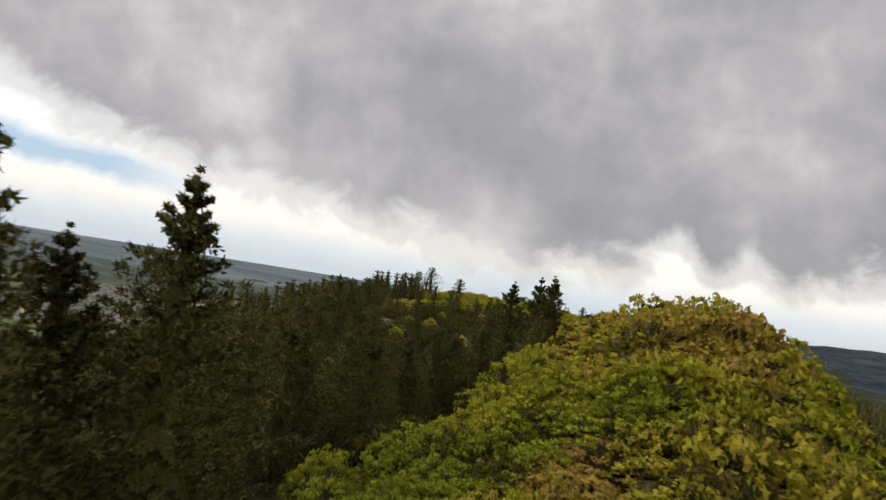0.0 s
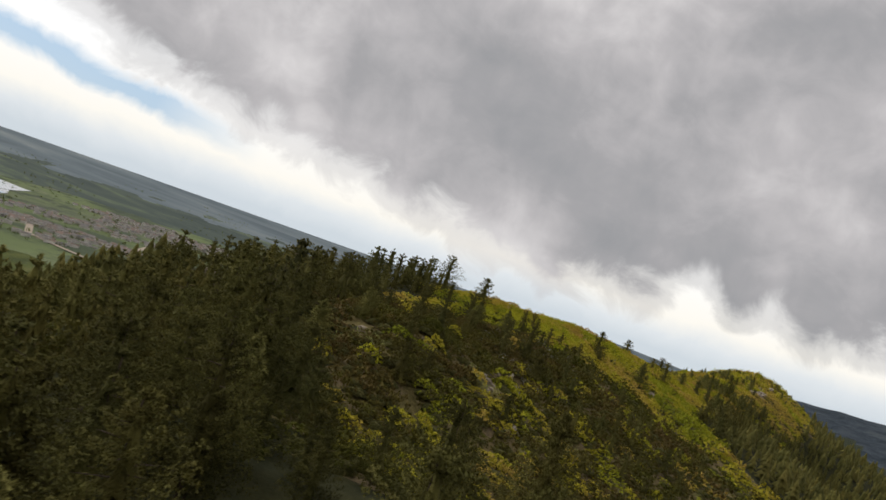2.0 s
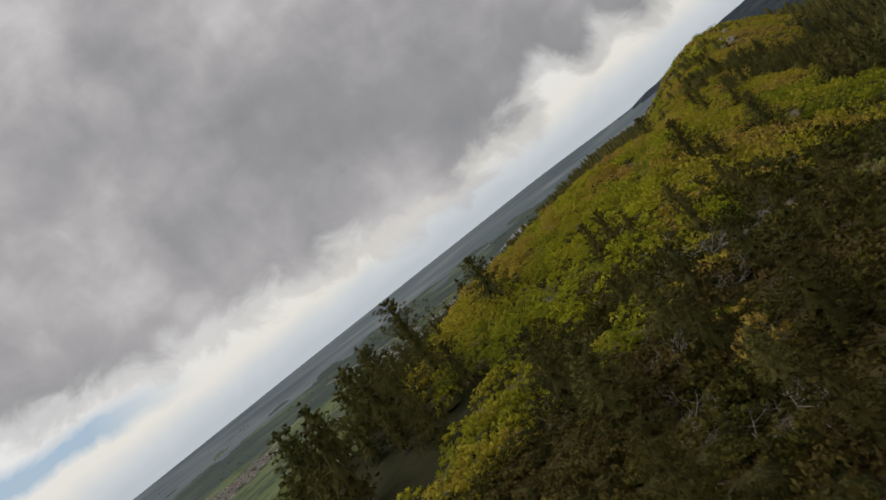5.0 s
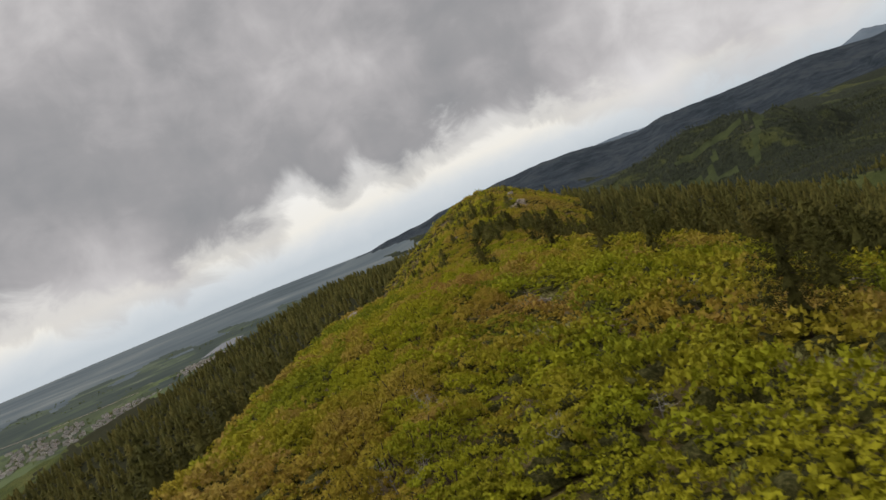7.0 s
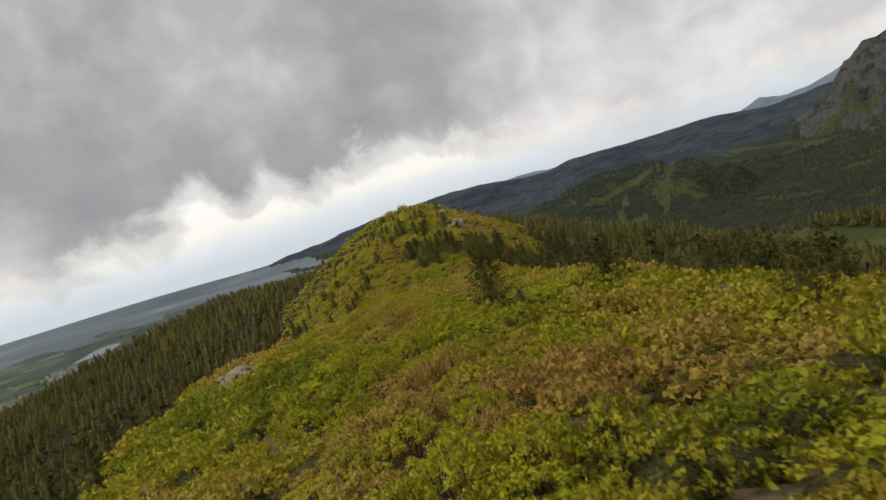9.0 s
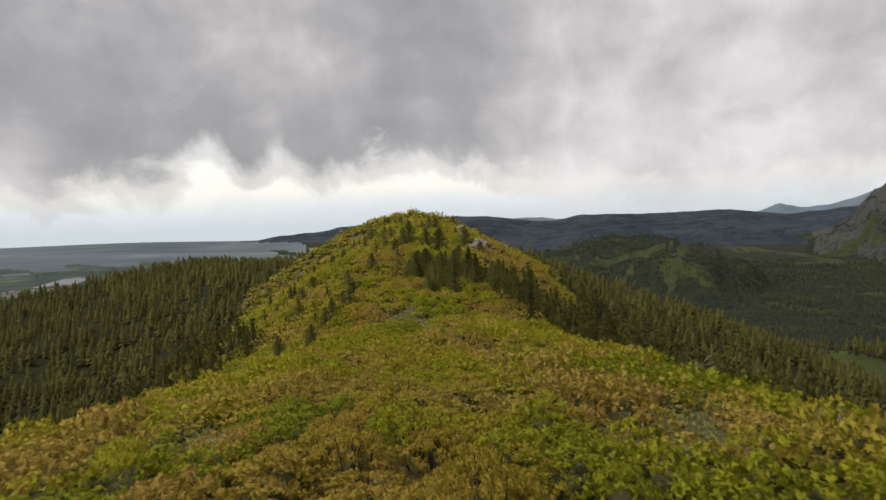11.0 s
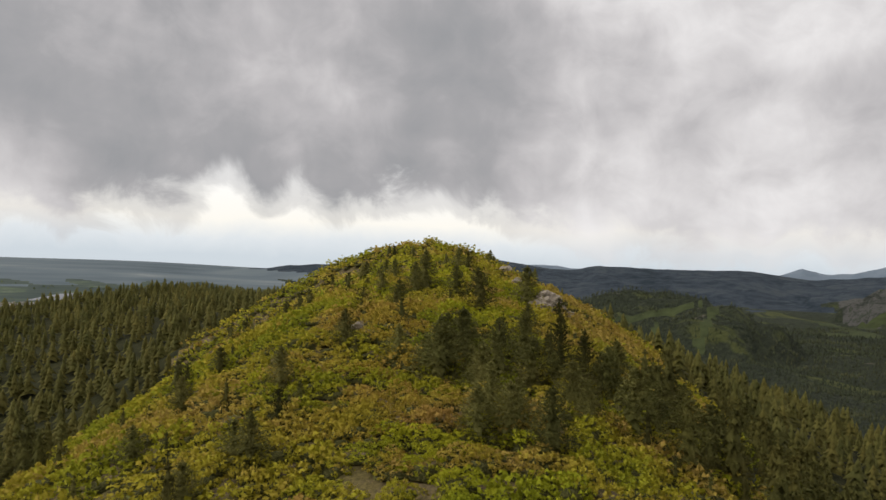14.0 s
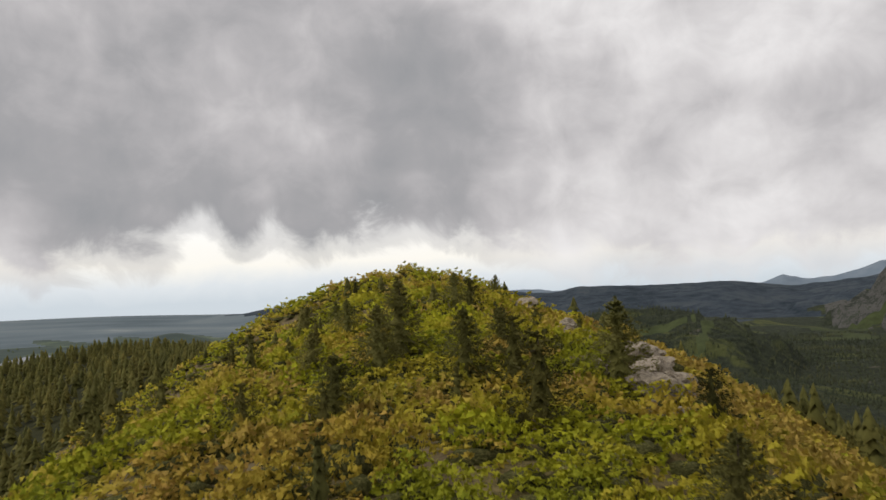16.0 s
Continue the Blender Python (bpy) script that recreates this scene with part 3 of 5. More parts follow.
def build_ground():
    """One sheet of land, rings round the ridge that widen towards the horizon."""
    rings = np.concatenate([np.linspace(2, 330, 115), 330 * (4700 / 330) ** (np.arange(1, 161) / 160)])
    ang = np.radians(np.concatenate([np.arange(-64, 66, 0.26), np.arange(66.5, 296, 2.0)]))  # finer ahead, where the view goes
    turns = len(ang)
    rr, aa = np.meshgrid(rings, ang, indexing="ij")
    x, y = CENTRE[0] + rr * np.sin(aa), CENTRE[1] + rr * np.cos(aa)
    z = height(x, y)
    verts = np.stack([x, y, z], -1).reshape(-1, 3)
    nr = len(rings)
    i, j = np.meshgrid(np.arange(nr - 1), np.arange(turns), indexing="ij")
    a, b = i * turns + j, i * turns + (j + 1) % turns
    quads = np.stack([a, a + turns, b + turns, b], -1).reshape(-1, 4)
    mid = verts[quads].mean(1)
    hub = np.array([[*CENTRE, float(height(*CENTRE))]])
    verts = np.concatenate([verts, hub])
    c = len(verts) - 1
    tris = np.stack([np.full(turns, c), np.arange(turns), (np.arange(turns) + 1) % turns], -1)
    mx, my = mid[:, 0], mid[:, 1]
    r, az = np.hypot(mx - CENTRE[0], my - CENTRE[1]), bearing(mx, my)
    shake = ripple(mx, my, 300, 21)
    kind = np.zeros(len(quads), int)
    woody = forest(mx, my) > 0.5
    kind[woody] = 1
    xl, xr = crest(my)[0], crest(my)[2]
    lower = ~woody & ((mx < xl - 90) | (mx > xr + 70) | (my > 640))
    kind[lower] = 7
    right = (az > 4 + 3 * shake) & (az < 140)
    kind[right & (r > 520 + 60 * shake)] = 3
    kind[right & (r > 520 + 60 * shake) & (r < 2600) & (glades(mx, my) > 0.5)] = 10
    kind[~right & (r > 820 + 120 * shake)] = 2
    kind[~right & (r > 2150 + 200 * shake)] = 8
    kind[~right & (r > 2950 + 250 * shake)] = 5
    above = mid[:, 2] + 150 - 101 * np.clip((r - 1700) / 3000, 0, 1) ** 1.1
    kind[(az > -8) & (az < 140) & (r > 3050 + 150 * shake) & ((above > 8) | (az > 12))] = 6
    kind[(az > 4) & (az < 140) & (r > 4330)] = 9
    e = verts[quads]
    n = np.cross(e[:, 2] - e[:, 0], e[:, 3] - e[:, 1])
    n /= np.linalg.norm(n, axis=1)[:, None] + 1e-9
    steep = np.abs(n[:, 2]) < 0.955 - 0.03 * ripple(mx, my, 150, 22)
    kind[(kind == 3) & (r > 2000) & (az > 41) & steep] = 4
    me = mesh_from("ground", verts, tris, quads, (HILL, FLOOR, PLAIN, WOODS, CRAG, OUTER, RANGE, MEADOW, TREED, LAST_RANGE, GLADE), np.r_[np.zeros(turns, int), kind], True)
    return tagged(new("ground", me), "brushy ridge, wooded slopes, wide green plain and far mountains", "ground", kind="structure")


# ---- plants ----


def tube(p, q, r0, r1, sides=5):
    p, q = np.asarray(p, float), np.asarray(q, float)
    d = (q - p) / (np.linalg.norm(q - p) + 1e-9)
    u = np.cross(d, (0.31, 0.95, 0.05) if abs(d[1]) < 0.9 else (1, 0, 0))
    u /= np.linalg.norm(u)
    v = np.cross(d, u)
    a = np.arange(sides) * math.tau / sides
    ring = np.cos(a)[:, None] * u + np.sin(a)[:, None] * v
    verts = np.concatenate([p + ring * r0, q + ring * r1])
    k = np.arange(sides)
    quads = np.stack([k, (k + 1) % sides, (k + 1) % sides + sides, k + sides], -1)
    return verts, quads


def join(pieces):
    verts, faces, n = [], [], 0
    for v, f in pieces:
        verts.append(v)
        faces.append(f + n)
        n += len(v)
    return np.concatenate(verts), np.concatenate(faces)


def sprays(r, base, tip, width, droop):
    """Leafy blades: from base to tip, each two triangles bent along the middle."""
    d = tip - base
    side = np.cross(d, np.array([0, 0, 1.0]) + 0.6 * r.standard_normal(d.shape))
    side /= np.linalg.norm(side, axis=1)[:, None] + 1e-9
    mid = base + 0.55 * d
    w = np.asarray(width).reshape(-1, 1)
    end = tip.copy()
    end[:, 2] -= droop
    verts = np.stack([base, mid + side * w, end, mid - side * w], 1).reshape(-1, 3)
    k = np.arange(len(base))[:, None] * 4
    return verts, np.concatenate([k + [0, 1, 2], k + [0, 2, 3]])


def join_plants(pieces):
    """Join corners, triangles and soft normals."""
    v, f = join([(p[0], p[1]) for p in pieces])
    return v, f, np.concatenate([p[2] for p in pieces])


def skirts(seed, tall, wide, layers, sides, low=0.04):
    """A spruce as stacked ragged skirts of drooping boughs."""
    r = np.random.RandomState(seed)
    verts, tris, nor = [], [], []
    for n in range(layers):
        f = n / layers
        z0 = tall * (low + (1 - low) * f)
        z1 = min(tall * (low + (1 - low) * (f + 1.9 / layers)), tall * 1.02)
        reach = wide * (1 - f) ** 0.9 + 0.01
        k = len(verts)
        verts.append((0, 0, z1))
        nor.append((0, 0, 1.0))
        turn = r.rand() * 6.28
        for m in range(2 * sides):
            a = turn + m * math.pi / sides
            q = reach * ((0.5 + 0.75 * r.rand()) if m % 2 == 0 else (0.32 + 0.3 * r.rand()))
            verts.append((math.cos(a) * q, math.sin(a) * q, z0 + (z1 - z0) * (0.0 if m % 2 == 0 else 0.3) + 0.07 * tall * (1 - f) * (r.rand() - 0.5)))
            nor.append((math.cos(a) * 0.97, math.sin(a) * 0.97, 0.22))
        for m in range(2 * sides):
            tris.append((k, k + 1 + m, k + 1 + (m + 1) % (2 * sides)))
    return np.array(verts, float), np.array(tris), np.array(nor)


def conifer_crown(seed, whorls, boughs, tufts, leaves, size, wide=0.21, ragged=0.5, first=0.05, flat=0.6, core=0.5, taper=0.95, fringe=0.8):
    """A conifer crown 1 m high: whorls of boughs that droop below and rise above, each set with flat tufts of needles, round a shaded heart."""
    r = np.random.RandomState(seed)
    centres, radii = [], []
    bulge = 0.8 + 0.4 * r.rand(4)
    for n in range(whorls):
        f = (n + 0.7 * r.rand()) / whorls
        z = first + (0.965 - first) * f
        count = max(3, int(round(boughs * (1 - 0.35 * f))))
        turn = r.rand() * math.tau
        for k in range(count):
            if r.rand() < 0.1:
                continue
            a = turn + (k + 0.6 * r.rand()) * math.tau / count
            side = 1 + 0.14 * math.sin(a * 2 + seed) + 0.10 * (bulge[int(f * 3.99)] - 1)
            reach = wide * side * (1 - f) ** taper * min(1.0, 0.7 + 2.4 * f) * (1 - ragged / 2 + ragged * r.rand()) + 0.010
            tilt = -0.30 + 0.80 * f + 0.2 * (r.rand() - 0.5)
            for j in range(tufts):
                g = ((j + 0.35 + 0.6 * r.rand()) / tufts) ** 0.62
                out = reach * g
                centres.append((math.cos(a) * out, math.sin(a) * out, z + out * tilt + 0.35 * reach * g * g))
                radii.append((0.012 + 0.30 * reach) * (1.15 - 0.45 * g) * (1.6 / tufts + 0.25))
    centres += [(0, 0, 0.965), (0.004, 0, 0.985)]
    radii += [0.014, 0.010]
    crown = tufted(r, np.array(centres), np.array(radii), leaves, size, 0.74 - 0.35 * fringe, (0, 0, 0.35), flat, fringe)
    return join_plants([skirts(seed, 0.93, wide * core, max(4, whorls // 2), 5, first + 0.02), crown]) if core else crown


def conifer_trunk(seed, tall, thick, bare=0):
    r = np.random.RandomState(seed)
    lean = r.standard_normal(2) * 0.012 * tall
    pieces = [tube((0, 0, -0.6), (lean[0] * 0.5, lean[1] * 0.5, tall * 0.5), thick, thick * 0.6, 7),
              tube((lean[0] * 0.5, lean[1] * 0.5, tall * 0.5), (lean[0], lean[1], tall * 0.97), thick * 0.6, thick * 0.12, 6)]
    for n in range(bare):
        z, a, s = tall * (0.15 + 0.7 * r.rand()), r.rand() * math.tau, tall * (0.06 + 0.1 * r.rand())
        pieces.append(tube((0, 0, z), (math.cos(a) * s, math.sin(a) * s, z + s * 0.3 * (r.rand() - 0.3)), thick * 0.22, thick * 0.06, 4))
    return join(pieces)


def tufted(r, centres, radius, leaves, size, slim=1.0, heart=(0, 0, 0.2), flat=0.85, fringe=0.0):
    """Round tufts of small pointed leaves. Normals turn outwards, so that each tuft shades as a soft mass."""
    n = len(centres)
    m = n * leaves
    c = np.repeat(centres, leaves, 0)
    big = np.repeat(radius * (0.75 + 0.5 * r.rand(n)), leaves)[:, None]
    whole = centres - np.asarray(heart)
    whole = np.repeat(whole / (np.linalg.norm(whole, axis=1)[:, None] + 1e-6), leaves, 0)
    d = r.standard_normal((m, 3)) + 0.55 * whole + (0, 0, 0.35)
    d /= np.linalg.norm(d, axis=1)[:, None]
    p = c + d * big * (0.45 + 0.55 * r.rand(m, 1)) * (1, 1, flat)
    t = r.standard_normal((m, 3)) * (0.7 - 0.3 * fringe) + d * 0.45 + whole * fringe * (1, 1, 0.3) + (0, 0, 0.1)
    t /= np.linalg.norm(t, axis=1)[:, None]
    # leaves lie roughly across the way out, as shingles do
    side = np.cross(t, d + 0.7 * r.standard_normal((m, 3)))
    side /= np.linalg.norm(side, axis=1)[:, None] + 1e-9
    long, w = size * (0.7 + 0.6 * r.rand(m, 1)), slim * size * (0.36 + 0.2 * r.rand(m, 1))
    blades = np.stack([p + side * w - t * long * 0.4, p - side * w - t * long * 0.4, p + t * long * 0.6], 1).reshape(-1, 3)
    nor = d * (1 - 0.45 * fringe) + (0.35 + 0.6 * fringe) * whole + (0, 0, 0.25) + 0.14 * r.standard_normal((m, 3))
    nor /= np.linalg.norm(nor, axis=1)[:, None]
    return blades, np.arange(3 * m).reshape(-1, 3), np.repeat(nor, 3, 0)


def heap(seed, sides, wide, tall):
    """A shrub's inner mass of stems, twigs and shade: a rough low dome."""
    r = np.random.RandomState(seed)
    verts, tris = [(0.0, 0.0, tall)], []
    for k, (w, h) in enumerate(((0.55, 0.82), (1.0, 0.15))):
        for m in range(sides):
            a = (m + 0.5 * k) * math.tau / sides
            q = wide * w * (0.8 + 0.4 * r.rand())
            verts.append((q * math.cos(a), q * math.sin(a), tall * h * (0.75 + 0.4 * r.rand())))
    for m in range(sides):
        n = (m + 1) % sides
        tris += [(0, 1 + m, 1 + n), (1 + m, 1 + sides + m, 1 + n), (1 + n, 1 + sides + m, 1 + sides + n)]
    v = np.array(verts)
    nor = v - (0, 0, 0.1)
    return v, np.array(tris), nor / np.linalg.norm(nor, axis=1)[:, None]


def bush_leaves(seed, tufts, radius, leaves, size):
    """A shrub 1 m high and 2 m across, as a dome of tufts of uneven height."""
    r = np.random.RandomState(seed)
    k = np.arange(tufts)
    a = k * 2.399 + 0.6 * r.rand(tufts)
    f = np.sqrt((k + 0.5) / tufts) * (0.9 + 0.2 * r.rand(tufts))
    z = (1 - 0.74 * f**2.2) * (0.68 + 0.32 * r.rand(tufts))
    c = np.stack([np.cos(a) * f, np.sin(a) * f, np.maximum(z, 0.1)], -1)
    return tufted(r, c, radius, leaves, size, 1.0)


def bush_stems(seed, wide, tall, count):
    r = np.random.RandomState(seed)
    pieces = []
    for n in range(count):
        a, f = r.rand() * math.tau, r.rand()
        foot = np.array([math.cos(a) * wide * 0.35 * f, math.sin(a) * wide * 0.35 * f, -0.25])
        head = np.array([math.cos(a) * wide * 0.75 * f, math.sin(a) * wide * 0.75 * f, tall * (0.6 + 0.35 * r.rand())])
        knee = (foot + head) / 2 + r.standard_normal(3) * 0.08 * wide
        pieces += [tube(foot, knee, 0.035, 0.025, 4), tube(knee, head, 0.025, 0.01, 4)]
    return join(pieces)


def placed(plant, at, turn, size, tall):
    """Many copies of one plant in one set of arrays."""
    verts, faces, nor = plant
    n, m = len(at), len(verts)
    c, s = np.cos(turn)[:, None], np.sin(turn)[:, None]
    x = (verts[None, :, 0] * c - verts[None, :, 1] * s) * size[:, None] + at[:, 0:1]
    y = (verts[None, :, 0] * s + verts[None, :, 1] * c) * size[:, None] + at[:, 1:2]
    z = verts[None, :, 2] * tall[:, None] + at[:, 2:3]
    v = np.stack([x, y, z], -1).reshape(-1, 3)
    f = (faces[None] + (np.arange(n) * m)[:, None, None]).reshape(-1, 3)
    soft = np.stack([nor[None, :, 0] * c - nor[None, :, 1] * s, nor[None, :, 0] * s + nor[None, :, 1] * c, np.broadcast_to(nor[None, :, 2], (n, m))], -1)
    return v, f, soft.reshape(-1, 3)


build_ground()

WAY = np.array([eye for _, eye, _, _ in PATH])
WAY_FINE = np.stack([np.interp(np.linspace(0, 16, 321), [t for t, *_ in PATH], WAY[:, n]) for n in range(3)], -1)


def from_way(x, y):
    """How far a place lies from the line of flight, and how high that passes."""
    d = np.hypot(x[:, None] - WAY_FINE[None, :, 0], y[:, None] - WAY_FINE[None, :, 1])
    k = d.argmin(1)
    return d[np.arange(len(x)), k], WAY_FINE[k, 2]


def scattered(seed, x0, x1, y0, y1, gap):
    """A shaken grid of places."""
    r = np.random.RandomState(seed)
    x, y = np.meshgrid(np.arange(x0, x1, gap), np.arange(y0, y1, gap))
    x, y = x.ravel() + (r.rand(x.size) - 0.5) * gap * 0.95, y.ravel() + (r.rand(y.size) - 0.5) * gap * 0.95
    return x, y, r


# conifer kinds: height 1 m each, scaled when placed
NEAR_SPRUCE = [(conifer_crown(s, 17, 9, 3, 11, 0.036, 0.37, 0.45, 0.03, taper=0.92), conifer_trunk(s, 1.0, 0.020, 0)) for s in (1, 2, 3)]
NEAR_PINE = [(conifer_crown(s, 11, 7, 3, 17, 0.031, 0.35, 0.6, 0.10, 0.85, 0.5, 0.55, 0.45), conifer_trunk(s, 1.0, 0.024, 9)) for s in (11, 12, 13)]
MID_SPRUCE = [conifer_crown(s, 9, 6, 2, 9, 0.046, 0.27, 0.45, 0.03, 0.6, 0.6, 0.92) for s in (21, 22, 23)]
MID_PINE = [conifer_crown(s, 7, 6, 2, 11, 0.046, 0.26, 0.6, 0.06, 0.85, 0.65, 0.55, 0.45) for s in (31, 32, 33)]
FAR_SPRUCE = [skirts(s, 1.0, 0.29, 6, 4) for s in (24, 25, 26)]
FAR_PINE = [skirts(s, 1.0, 0.31, 4, 4) for s in (34, 35, 36)]


def tree_meshes(kinds, name, leaf):
    return [(mesh_from(name + "_crown", c[0], c[1], None, (leaf,), normals=c[2]), mesh_from(name + "_trunk", t[0], None, t[1], (BARK,))) for c, t in kinds]


TALL_SPRUCE = [(conifer_crown(s, 28, 8, 4, 22, 0.0165, 0.35, 0.65, 0.03, core=0.3, taper=1.0), conifer_trunk(s, 1.0, 0.018, 0)) for s in (4, 5, 6)]
TALL_PINE = [(conifer_crown(s, 16, 7, 4, 30, 0.0170, 0.34, 0.7, 0.10, 0.85, 0.35, 0.6, 0.45), conifer_trunk(s, 1.0, 0.020, 14)) for s in (14, 15, 16)]
TALL_MESH = tree_meshes(TALL_PINE, "tall_pine", PINE)
TALL_SPRUCE_MESH = tree_meshes(TALL_SPRUCE, "tall_spruce", NEEDLES)
SPRUCE_MESH, PINE_MESH = tree_meshes(NEAR_SPRUCE, "spruce", LIT_NEEDLES), tree_meshes(NEAR_PINE, "pine", PINE)


SLIGHT_PINE = tree_meshes([(c, t) for c, (_, t) in zip(MID_PINE, NEAR_PINE)], "slight_pine", PINE)
SLIGHT_SPRUCE = tree_meshes([(c, t) for c, (_, t) in zip(MID_SPRUCE, NEAR_SPRUCE)], "slight_spruce", NEEDLES)


def plant_tree(x, y, tall, pine, n, girth=1.0, fine=False, slight=False):
    if tall > 6.4 and not slight or fine:
        crown, trunk = (TALL_MESH if pine else TALL_SPRUCE_MESH)[n % 3]
    elif slight:
        crown, trunk = (SLIGHT_PINE if pine else SLIGHT_SPRUCE)[n % 3]
    else:
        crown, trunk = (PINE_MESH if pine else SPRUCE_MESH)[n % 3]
    tree = new("pine_tree" if pine else "spruce_tree")
    tree.matrix_world = Matrix.LocRotScale((x, y, float(height(x, y))), Euler((0, 0, n * 2.399)), (tall * girth, tall * girth, tall))
    part("trunk", trunk, tree)
    part("crown", crown, tree)
    label = "olive green pine with an open ragged crown on the slope" if pine else "dark green pointed spruce standing in the brush"
    return tagged(tree, label, "tree", "conifers along the ridge")


def build_trees():
    # trees that stand out by themselves: x, y, own height, whether a pine
    ahead = [(-9.8, 12.6, 10.4, 0), (-11.2, 11.0, 9.2, 0), (-9.6, 7.4, 10.4, 0), (-13.7, 58.2, 11.2, 0), (-8.6, 47.5, 8.5, 0), (-11.3, 56.6, 10.8, 0),
             (-9.6, 53.5, 8.3, 0), (-78, 136, 6.5, 0), (-73, 189, 5.1, 1), (-52, 161, 5.0, 1), (-49.5, 157, 4.6, 0), (-60.5, 193, 5.8, 1),
             (-65, 182, 8.0, 1), (-66, 176, 7.0, 1), (-38.6, 212, 6.5, 1), (-26, 258, 6.0, 1), (-39.7, 284, 5.0, 1), (-39, 279.5, 2.6, 0)]
    summit = [(-8.3, 516, 4.1, 0), (-4.8, 528, 2.1, 0), (2.6, 544, 2.7, 1), (-6, 497, 3.9, 0), (-5.8, 507, 3.3, 0), (-4.9, 477, 5.9, 0),
              (-7.6, 472, 4.9, 0), (-12.4, 459.5, 3.7, 0), (-17.3, 458, 3.2, 1), (-12, 475, 3.7, 0), (-13, 483, 2.2, 0), (-14, 515, 3.0, 0),
              (7, 501, 4.4, 0), (9.5, 503, 3.8, 1), (-3, 466, 4.9, 0), (24, 534, 4.2, 0), (3, 475, 3.5, 0), (-0.3, 464, 4.4, 1)]
    clump = [(-3.5, 452.5, 4.5, 1), (6.5, 463, 5.6, 0), (8.5, 456, 3.2, 1), (-14.4, 427, 5.6, 0), (-15.7, 429, 3.4, 0), (-9.4, 427.7, 5.2, 0),
             (-14.6, 414, 4.2, 0), (-3.5, 427.6, 6.4, 0), (2.5, 430, 4.9, 0), (-16.4, 411, 3.6, 0), (-14, 411.4, 3.9, 0), (-12.2, 408.5, 4.3, 0)]
    clump += [(-3.8, 421.9, 6.2, 0), (-1.4, 417.7, 5.6, 0), (1.3, 414.1, 5.6, 1), (3, 423, 5.2, 0), (6.5, 419, 5.6, 0), (4.5, 432, 5.2, 0), (9, 427, 5.2, 0), (-7, 417, 4.2, 0), (-12.7, 413.4, 3.6, 0)]
    clump += [(-15.3, 425.7, 5.6, 0), (-12, 430.5, 5.2, 0), (-10.5, 434.5, 4.0, 0), (-5.2, 432.5, 4.6, 0), (-13, 421, 4.4, 0), (-2, 440, 3.8, 0), (-17.5, 433, 3.6, 0), (-7.6, 424, 4.8, 0)]
    flank = [(-28.3, 431, 3.6, 0), (-21.6, 441, 3.8, 0), (-34.4, 407.5, 3.0, 0), (-36.6, 399.4, 3.9, 1), (-39, 422, 3.0, 0), (-34, 448, 3.5, 0),
             (-31.8, 414, 2.8, 0), (-30.8, 411.7, 3.6, 0), (-37, 438, 3.5, 0), (-9, 380, 5.5, 1), (-42.9, 353, 3.5, 0), (-49, 406, 4.3, 0),
             (-46, 357, 3.3, 0), (-29, 286, 4.6, 1), (-22, 283, 5.0, 0), (-11.3, 292, 5.5, 0), (-40.8, 157, 5.2, 1), (-48.7, 140, 4.4, 1)]
    slope = [(-46.6, 125, 3.8, 1), (-42.2, 115, 4.1, 1), (-37, 205, 4.0, 1), (-29.3, 224, 5.6, 0), (-41.3, 119, 3.0, 1), (-37.4, 150.6, 5.0, 1), (-30, 262, 4.0, 1)]
    lone = ahead + summit + clump + flank + slope
    xs, ys = np.array([p[0] for p in lone]), np.array([p[1] for p in lone])
    for n, (x, y, tall, pine) in enumerate(lone):
        plant_tree(x, y, tall * 1.08 if y > 400 else tall, bool(pine), n, 1.32 if tall < 6 else 1.0)
    x, y, r = scattered(5, -480, 330, -60, 1000, 4.0)
    x2, y2, r2 = scattered(6, -78, 4, -4, 150, 4.2)  # the first slope is the thickest wood
    x, y = np.concatenate([x, x2]), np.concatenate([y, y2])
    d, fly = from_way(x, y)
    thick = forest(x, y)
    xl, zl, xr, zr, sl, sr = crest(y)
    few = 0.06 * (y > 395) * (y < 570) * (x > xl - 45) * (x < xr + 26) + 0.10 * (y > 405) * (y < 540) * (x > xl - 30) * (x < xl - 2)
    few = few + 0.75 * (y > 406) * (y < 441) * (x > np.interp(y, [406, 425, 441], [-6, -9, 0])) * (x < 26)
    few = few + 0.55 * (y > 148) * (y < 192) * (x > -50) * (x < -12) + 0.25 * (y > 98) * (y < 165) * (x < -48) + 0.07 * (y > 90) * (y < 195) * (x > -46) * (x < 20)
    wood = thick * np.where((y < 150) & (x > -95), 0.60, 0.9) * np.where((y > 60) & (y < 100) & (x > -30) & (x < 8), 0.4, 1.0)
    keep = r.rand(x.size) < np.maximum(wood, few)
    keep &= ((y > -8) | (d < 30)) & (np.hypot(x + 40, y - 250) < 790) & (d < 520)
    # thinner where only the tops are seen far off
    keep &= (d < 120) | (r.rand(x.size) < np.where(d < 220, 0.62, 0.42))
    x, y, d, fly, thick = (v[keep] for v in (x, y, d, fly, thick))
    tall = np.where(thick > 0.5, 2.8 + 4.4 * r.rand(x.size), 2.0 + 2.4 * r.rand(x.size))
    tall = np.where((thick > 0.5) & (y < 150) & (x > -75), tall * 1.12, tall)
    z = height(x, y)
    tall = np.where(d > 120, tall * np.where(d > 220, 1.35, 1.2), tall)
    tall = np.where(d < 7.5, np.minimum(tall, fly - 2.4 - z), tall)
    clear = tall > 1.6
    clear &= np.hypot(x[:, None] - xs, y[:, None] - ys).min(1) > 2.0
